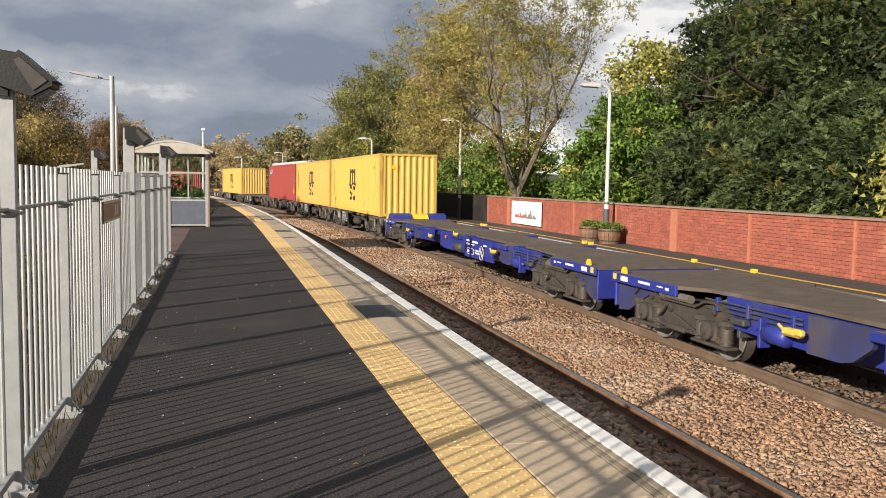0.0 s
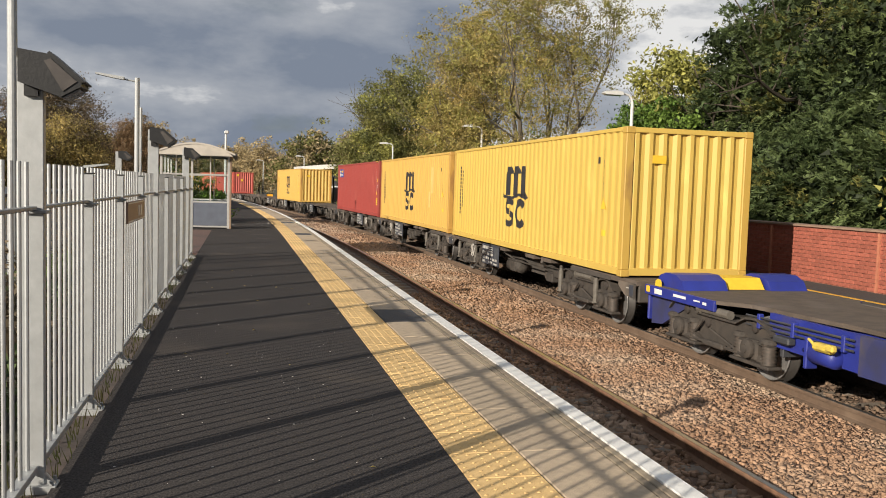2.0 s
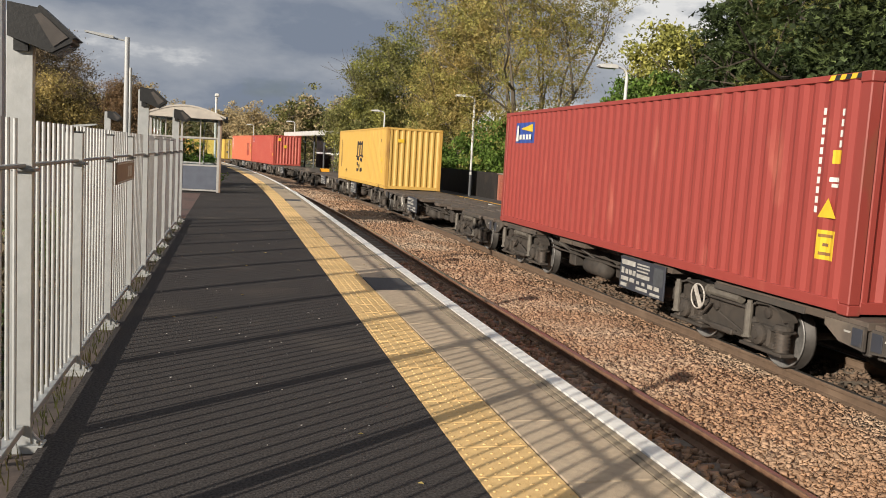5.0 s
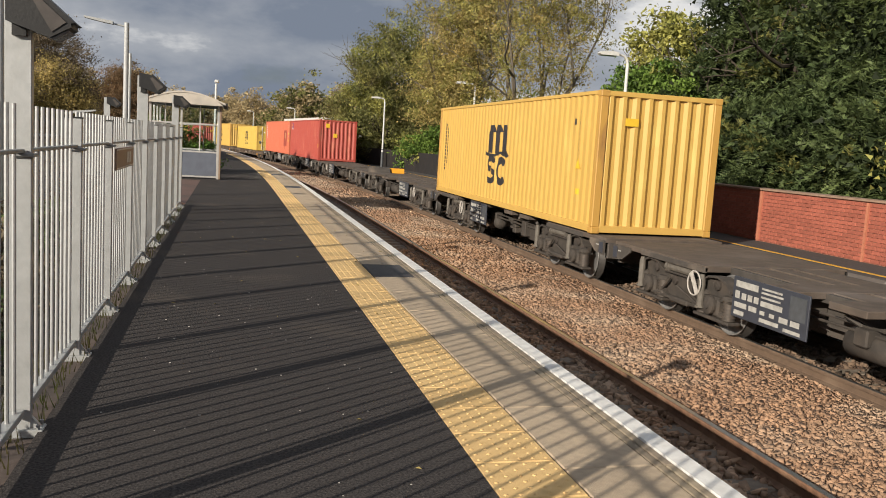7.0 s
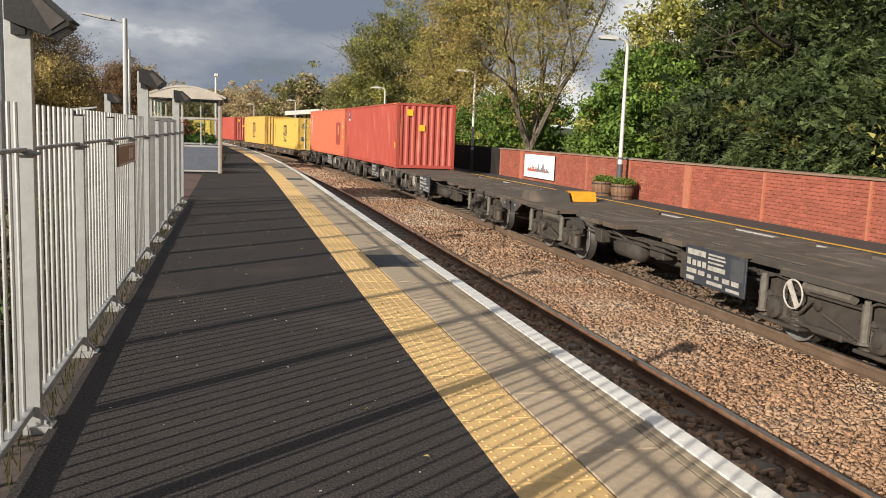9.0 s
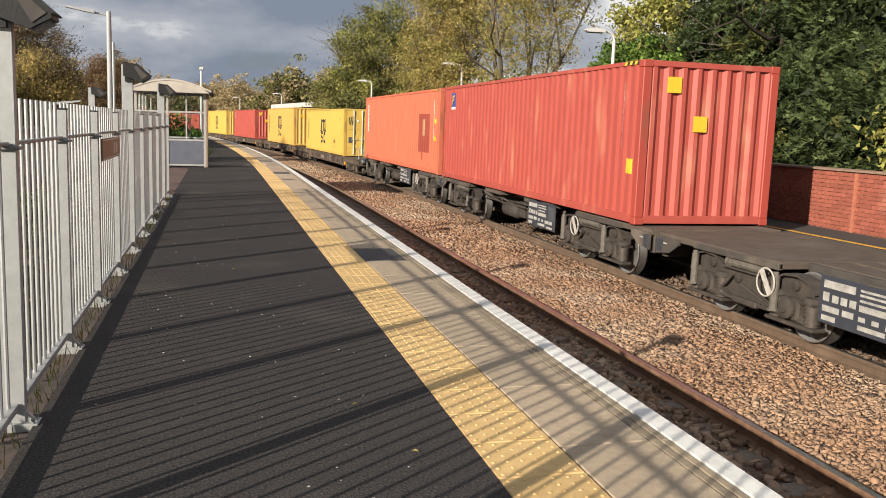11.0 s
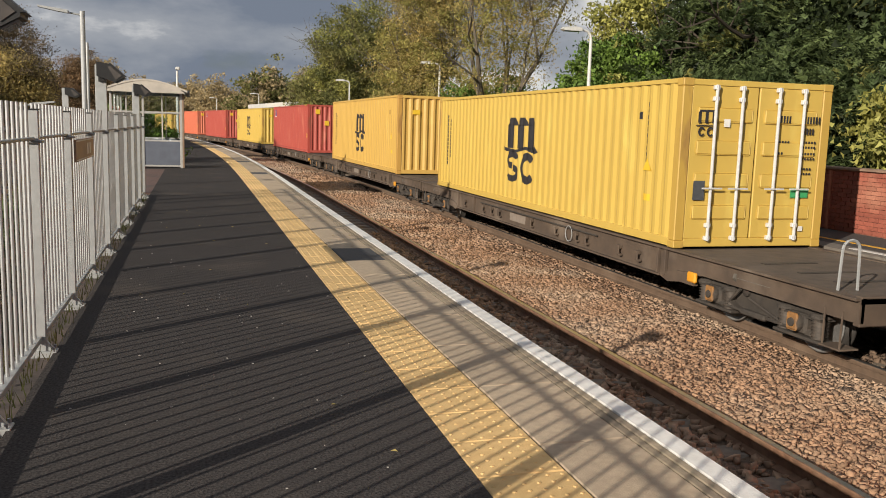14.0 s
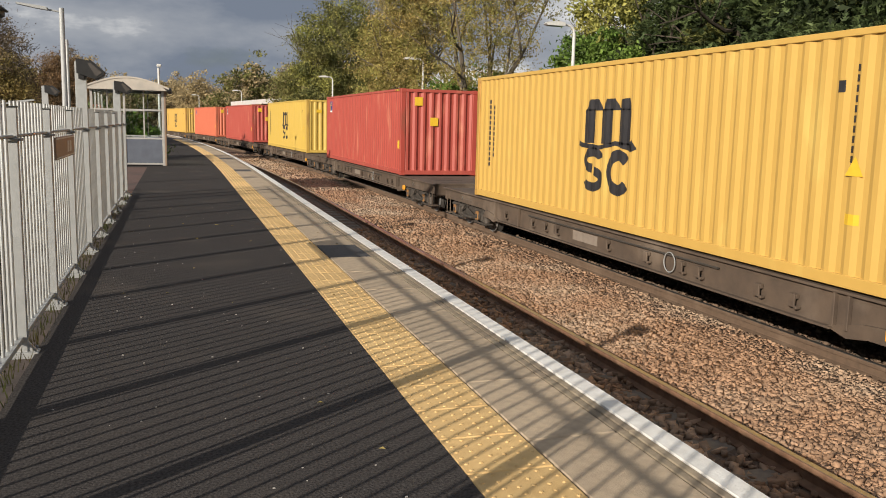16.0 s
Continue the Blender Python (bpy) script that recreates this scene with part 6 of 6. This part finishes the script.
def street_pole(x, y, h, r, turn, label):
    """A galvanised lamp column with a slim flat lantern on a short arm."""
    p = thing("lamp_column", label, "lamp post", "lamp columns behind the fence", pose(x, y, -0.14, 0, 0, turn))
    part("column", MB().tube((0, 0, 0), (0, 0, h), r, r * 0.85, 14), GALV, p)
    part("arm", MB().tube((0, 0, h - 0.12), (-0.5, 0, h - 0.05), 0.03), GALV, p)
    part("lantern", MB().slab_xz([(-0.40, h - 0.09), (-0.40, h + 0.0), (-0.7, h + 0.04), (-1.25, h + 0.10), (-1.25, h + 0.05), (-0.7, h - 0.05)], -0.13, 0.13), GALV, p, "slim silver lantern")
    return p


street_pole(-3.30, 29.2, 4.80, 0.09, 0, "galvanised lamp column with a slim silver lantern")
thin = thing("pole", "thin galvanised pole beside the lamp column", "pole", at=pose(-3.23, 29.6, -0.55))
part("shaft", MB().tube((0, 0, 0), (0, 0, 4.3), 0.045, n=10), GALV, thin)
street_pole(-3.32, 13.9, 4.75, 0.08, 0, "tall galvanised lamp column behind the fence")
street_pole(-6.1, 34.0, 2.0, 0.045, 180, "low lamp column beyond the car park")
back_post = thing("fence_post", "galvanised post standing apart behind the fence", "fence post", "fence posts", pose(-2.45, 18.6, -0.14))
part("post", MB().cbox(-0.06, 0.06, -0.03, 0.03, 0, 2.12, 0.004), GALV, back_post)
flood_lamp(-2.40, 18.6, 1.98)

# a white boarded building and bushes seen through the bars
hut = thing("white_building", "low white boarded building behind the fence", "building", at=pose(-6.1, 19.2, -0.55))
part("wall", MB().box(-2.0, 2.0, -3.6, 3.6, 0, 1.6), WHITE_WALL, hut)
for k in range(9):
    part("board", MB().cbox(2.0, 2.03, -3.6, 3.6, 0.05 + 0.17 * k, 0.20 + 0.17 * k, 0.008).cbox(-2.0, 2.0, -3.63, -3.6, 0.05 + 0.17 * k, 0.20 + 0.17 * k, 0.008), WHITE_WALL, hut)
part("roof", MB().slab_xz([(-2.2, 1.60), (2.2, 1.60), (2.2, 1.66), (-2.2, 1.72)], -3.8, 3.8), POST_GREY, hut, "low grey roof")

# ---- undergrowth behind the fence ----
for k, (x, y, r, h, mt, lb) in enumerate(((-2.2, 3.5, 0.7, 0.5, DULL, "brown undergrowth behind the fence"), (-2.3, 6.0, 0.8, 0.5, CONIFER, "dark green undergrowth behind the fence"), (-2.6, 9.0, 0.9, 0.6, DULL, "brown undergrowth behind the fence"), (-2.2, 12.5, 0.8, 0.6, CONIFER, "dark green undergrowth behind the fence"),
                                          (-2.4, 16.5, 0.8, 0.7, DULL, "brown undergrowth behind the fence"), (-2.4, 31.6, 0.9, 1.1, CONIFER, "green shrub behind the shelter"), (-1.2, 32.3, 0.7, 0.9, IVY, "green shrub beyond the shelter"))):
    tree("shrub", lb, x, y, -0.55 if k < 5 else 0.0, 0.2, 0.03, [(0, 0, h * 0.7, r, 1.6 if k < 5 else 0.8, h)], 3600, 0.09, mt, 200 + k, BARK_DARK, 60, 0.16, 1, "shrubs")

# ---- trees ----
tree("yew_tree", "broad dark green yew tree behind the wall", 17.0, 17.0, -0.1, 2.0, 0.35, [(0, 0, 3.2, 3.6, 4.0, 3.2), (-0.5, -3, 3.0, 3.0, 3.2, 2.9), (0.5, 2.5, 5.4, 2.8, 3.2, 3.2), (0, -1, 7.5, 2.4, 2.6, 3.0)], 80000, 0.125, CONIFER, 11, BARK_DARK, 420, 0.40, 2, "trees behind the wall", (CONIFER_WARM, 0.18), sprays=13000)
tree("yew_tree", "dark yew tree with a ragged pointed top", 17.2, 27.5, -0.1, 2.0, 0.3, [(0, 0, 3.0, 2.6, 2.6, 3.0), (0.2, 0, 5.6, 1.7, 2.0, 2.6)], 34000, 0.13, CONIFER, 14, BARK_DARK, 190, 0.36, 2, "trees behind the wall", (CONIFER_WARM, 0.2), sprays=4500)
tree("yew_tree", "tall dark yew tree reaching above the lamp posts", 19.0, 25.0, -0.1, 2.0, 0.35, [(0, 0, 3.4, 3.4, 4.2, 3.4), (0.3, 1.0, 6.2, 2.8, 3.0, 3.2), (1.0, 0, 8.6, 2.0, 2.2, 2.6)], 66000, 0.14, CONIFER, 12, BARK_DARK, 360, 0.42, 2, "trees behind the wall", (CONIFER_WARM, 0.30), sprays=10000)
tree("yew_tree", "dark evergreen tree with sunlit tips", 16.5, 10.5, -0.1, 2.0, 0.3, [(0, 0, 3.2, 3.2, 3.6, 3.2), (0, 0, 6.4, 2.6, 2.8, 3.2)], 50000, 0.125, CONIFER, 13, BARK_DARK, 260, 0.40, 2, "trees behind the wall", (CONIFER_WARM, 0.15), sprays=7000)
for k, (x, y, h, r) in enumerate(((13.6, 14.5, 1.7, 1.6), (13.9, 18.3, 1.8, 1.7), (14.2, 22.5, 1.9, 1.9), (13.6, 11.0, 1.6, 1.6))):
    tree("yew_bush", "dark evergreen bush leaning over the wall", x, y, -0.1, 0.6, 0.12, [(0, 0, h * 0.8, r, 2.3, h)], 22000, 0.11, CONIFER, 21 + k, BARK_DARK, 190, 0.26, 1, "bushes behind the wall", (CONIFER_WARM, 0.12), sprays=2600)
tree("laurel", "bright yellow-green laurel bush above the wall", 12.4, 12.6, -0.1, 0.9, 0.06, [(0, 0, 1.7, 0.7, 1.3, 0.8)], 3500, 0.12, YELLOW_GREEN, 31, BARK, 60, 0.22, 2)
for k, (x, y, h, ry) in enumerate(((13.2, 27.5, 3.0, 2.6), (15.6, 33.0, 3.0, 2.6), (14.8, 29.0, 4.4, 2.6), (13.6, 38.5, 3.3, 3.0), (13.2, 43.0, 3.2, 3.4), (11.6, 50.0, 2.1, 3.6))):
    tree("ivy_hedge", "sunlit bright green ivy-covered hedge", x, y, -0.1, 0.8, 0.12, [(0, 0, h * 0.55, 1.5, ry, h * 0.62)], 15000, 0.15, IVY, 41 + k, BARK, 170, 0.24, 1, "hedges behind the wall", (YELLOW_GREEN, 0.10))
tree("pale_tree", "pale yellow-green young tree above the hedge", 16.2, 30.5, -0.1, 2.5, 0.15, [(0, 0, 5.4, 1.3, 1.8, 1.7)], 6500, 0.16, YELLOW_GREEN, 52, BARK, 90, 0.3, 2)
tree("ash_tree", "tall autumn tree with thin gold leaves and bare twigs", 12.45, 35.2, -0.1, 1.1, 0.25, [(0.2, 0, 5.6, 2.7, 2.6, 3.6), (-0.4, 0.5, 9.4, 2.6, 2.4, 2.6), (-1.8, 1.5, 3.6, 1.5, 1.4, 1.3), (1.4, 0, 7.4, 1.8, 1.8, 2.2)], 17000, 0.085, AUTUMN, 66, BARK, 430, 0.27, 5, "", (GOLD_GREEN, 0.6), 0.12, tip=18, fork=0.42)
tree("ash_tree", "thick leafy tree turning gold in autumn", 13.0, 49.0, -0.1, 2.0, 0.22, [(0, 0, 6.6, 2.4, 2.8, 3.8), (-0.6, 1, 4.6, 2.2, 2.6, 2.8), (0.5, 0, 9.4, 1.9, 2.2, 2.4)], 52000, 0.10, AUTUMN, 62, BARK, 520, 0.36, 4, "", (GOLD_GREEN, 0.55), 0.25, tip=3, fork=0.42)
tree("cypress", "olive green conifer with drooping branches", 11.0, 64.0, -0.5, 2.0, 0.3, [(0, 0, 3.6, 4.2, 4.2, 3.4), (0.6, 0, 6.6, 3.4, 3.6, 3.2), (1.6, 0, 9.2, 2.2, 2.6, 2.4)], 70000, 0.135, OLIVE, 63, BARK_DARK, 480, 0.45, 3, "", (YELLOW_GREEN, 0.25))
for k, (x, y, h, r, mt, nm, lb) in enumerate(((-13.5, 44, 5.2, 3.4, RUSSET, "oak_tree", "russet brown autumn oak tree"), (-9.4, 47, 5.6, 2.6, DULL, "oak_tree", "tall dark brown autumn tree"), (-18.5, 46, 4.6, 3.6, DULL, "oak_tree", "dull brown tree with thin twigs"), (-8.0, 42, 3.6, 1.9, AUTUMN, "birch_tree", "golden young tree behind the car park"),
                                          (-6.6, 56, 4.4, 2.6, RUSSET, "oak_tree", "low russet tree behind the shelter"), (-24, 45, 5.0, 3.8, RUSSET, "oak_tree", "russet tree beyond the car park"), (-11, 38, 3.0, 2.2, AUTUMN, "birch_tree", "thin golden bush by the car park"))):
    tree(nm, lb, x, y, -0.14, h * 0.25, 0.16, [(0, 0, h * 0.62, r, r, h * 0.48), (0.4, 0, h * 0.95, r * 0.55, r * 0.6, h * 0.28)], 36000, 0.085, mt, 71 + k, BARK_DARK, 260, 0.34, 4, "trees behind the car park", (DULL, 0.4), 0.2)
rngt = np.random.default_rng(4)
for k in range(24):
    y = 112 + rngt.uniform(0, 60)
    x = -46 + 3.1 * k + rngt.uniform(-2, 2)
    if abs(x - (7.6 + bend(y))) < 6:
        y = 205
    h = rngt.uniform(6.5, 11)
    tree("far_tree", "distant autumn tree along the line", x, y, -1.0, h * 0.2, 0.2, [(0, 0, h * 0.5, 4.2, 4.2, h * 0.5), (1, 0, h * 0.75, 2.6, 2.6, h * 0.35)], 7000, 0.32, (FAR_LEAF, FAR_LEAF, OLIVE, FAR_LEAF, DULL)[k % 5], 90 + k, BARK_DARK, 170, 0.6, 3, "distant trees", (FAR_LEAF, 0.5), 0.2)
hill = MB()
hp = [(-700 + 50 * k, 14 + 6 * math.sin(k * 0.9) + 4 * math.sin(k * 2.3)) for k in range(29)]
hill.add([(x, 520 + 40 * math.sin(k), -1.3) for k, (x, z) in enumerate(hp)] + [(x, 560 + 40 * math.sin(k), z) for k, (x, z) in enumerate(hp)] + [(x, 760, -1.3) for x, z in hp],
         [(r * 29 + k, r * 29 + k + 1, (r + 1) * 29 + k + 1, (r + 1) * 29 + k) for r in (0, 1) for k in range(28)])
structure("backdrop_hill", hill, HILL_GREEN, "low wooded hill on the horizon", "hill", True)


# ---- grit and fallen leaves on the platform ----
rg2 = np.random.default_rng(19)
grit, fallen = MB(), MB()
for k in range(130):
    x, y, s = rg2.uniform(-0.7, 1.1), 2.0 + 14 * rg2.random() ** 1.5, rg2.uniform(0.002, 0.006)
    grit.box(x - s, x + s, y - s * 0.7, y + s * 0.7, 0.0, s * 0.6)
for k in range(34):
    x, y, s, a = rg2.uniform(-0.7, 2.0), rg2.uniform(2.5, 16), rg2.uniform(0.012, 0.028), rg2.uniform(0, 6.28)
    c, d = math.cos(a) * s, math.sin(a) * s
    fallen.add([(x - c, y - d, 0.006), (x + d * 0.5, y - c * 0.5, 0.012), (x + c, y + d, 0.008), (x - d * 0.5, y + c * 0.5, 0.014)], [(0, 1, 2, 3)])
tagged(part("grit", grit, mat("pale_grit", (0.5, 0.47, 0.43), (0.36, 0.34, 0.31), 10, 0.8, bump=0)), "pale grit scattered on the platform", "grit", kind="stuff")
tagged(part("fallen_leaves", fallen, AUTUMN), "small dry leaves fallen on the platform", "leaves", kind="stuff")


# ---- paving pieces of the platform edge ----
tile_mb = MB().cbox(-0.197, 0.197, -0.197, 0.197, -0.025, 0.0, 0.006)
for i in range(6):
    for j in range(6):
        tile_mb.lathe((-0.165 + 0.066 * i, -0.165 + 0.066 * j, 0.0), (0, 0, 1), [(0, 0.011), (0.0045, 0.006)], 5)
TILE = tile_mb.data("tile", TACTILE)
tactile = tagged(new("tactile_strip"), "yellow blister paving along the platform edge", "tactile paving", kind="structure")
for k in range(180):
    y = -11.8 + 0.4 * k
    part("tile", TILE, None, tactile, at=pose(1.319 + bend(y), y, 0.0, 0, 0, math.degrees(2 * BEND * max(0, y - BEND_Y))))
slab_a = MB().cbox(-0.225, 0.225, -0.445, 0.445, -0.03, 0.0, 0.006).data("slab", SLAB)
slab_b = MB().cbox(-0.225, 0.225, -0.445, 0.445, -0.03, 0.001, 0.006).data("slab", DARK_SLAB)
slabs = tagged(new("edge_slabs"), "buff concrete paving slabs along the platform edge", "paving", kind="structure")
cop_me2 = MB().cbox(-0.0225, 0.0225, -0.447, 0.447, -0.03, 0.0, 0.004).data("coping_strip", COPING)
for k in range(124):
    y = -11.35 + 0.9 * k
    turn = math.degrees(2 * BEND * max(0, y - BEND_Y))
    part("slab", slab_b if k in (23, 40, 48) else slab_a, None, slabs, at=pose(1.748 + bend(y), y, 0.0, 0, 0, turn))
    part("coping_strip", cop_me2, None, slabs, at=pose(2.002 + bend(y), y, 0.0, 0, 0, turn))
    part("coping_strip", cop_me2, None, slabs, at=pose(2.056 + bend(y), y, 0.0, 0, 0, turn))

# ---- bricks of the wall ----
BL, BH = 0.225, 0.075
brick_me = MB().cbox(-0.012, 0.03, -0.106, 0.106, -0.032, 0.032, 0.004).data("brick", BRICK)
rest = MB()
singles = 0
courses = int((WALL_TOP - FAR_Z - 0.01) / BH)
for j in range(courses):
    z = FAR_Z + 0.045 + BH * j
    for i in range(int(30.2 / BL)):
        y = 4.0 + BL * (i + 0.5 * (j % 2))
        if singles < 300 and 12.6 < y < 17.4:
            part("brick", brick_me, None, wall, at=pose(WX + 0.015 + rngt.uniform(-0.003, 0.003), y, z))
            singles += 1
        else:
            o = rngt.uniform(-0.003, 0.003) + bend(y)
            rest.box(WX + 0.004 + o, WX + 0.03 + bend(y), y - 0.106, y + 0.106, z - 0.032, z + 0.032)
tagged(part("brickwork", rest, BRICK_REST, wall, "courses of red bricks"), kind="stuff")


def motions():
    for ob, s0, span, z in MOVING:
        walk(ob, riding(s0, span, z))


motions()
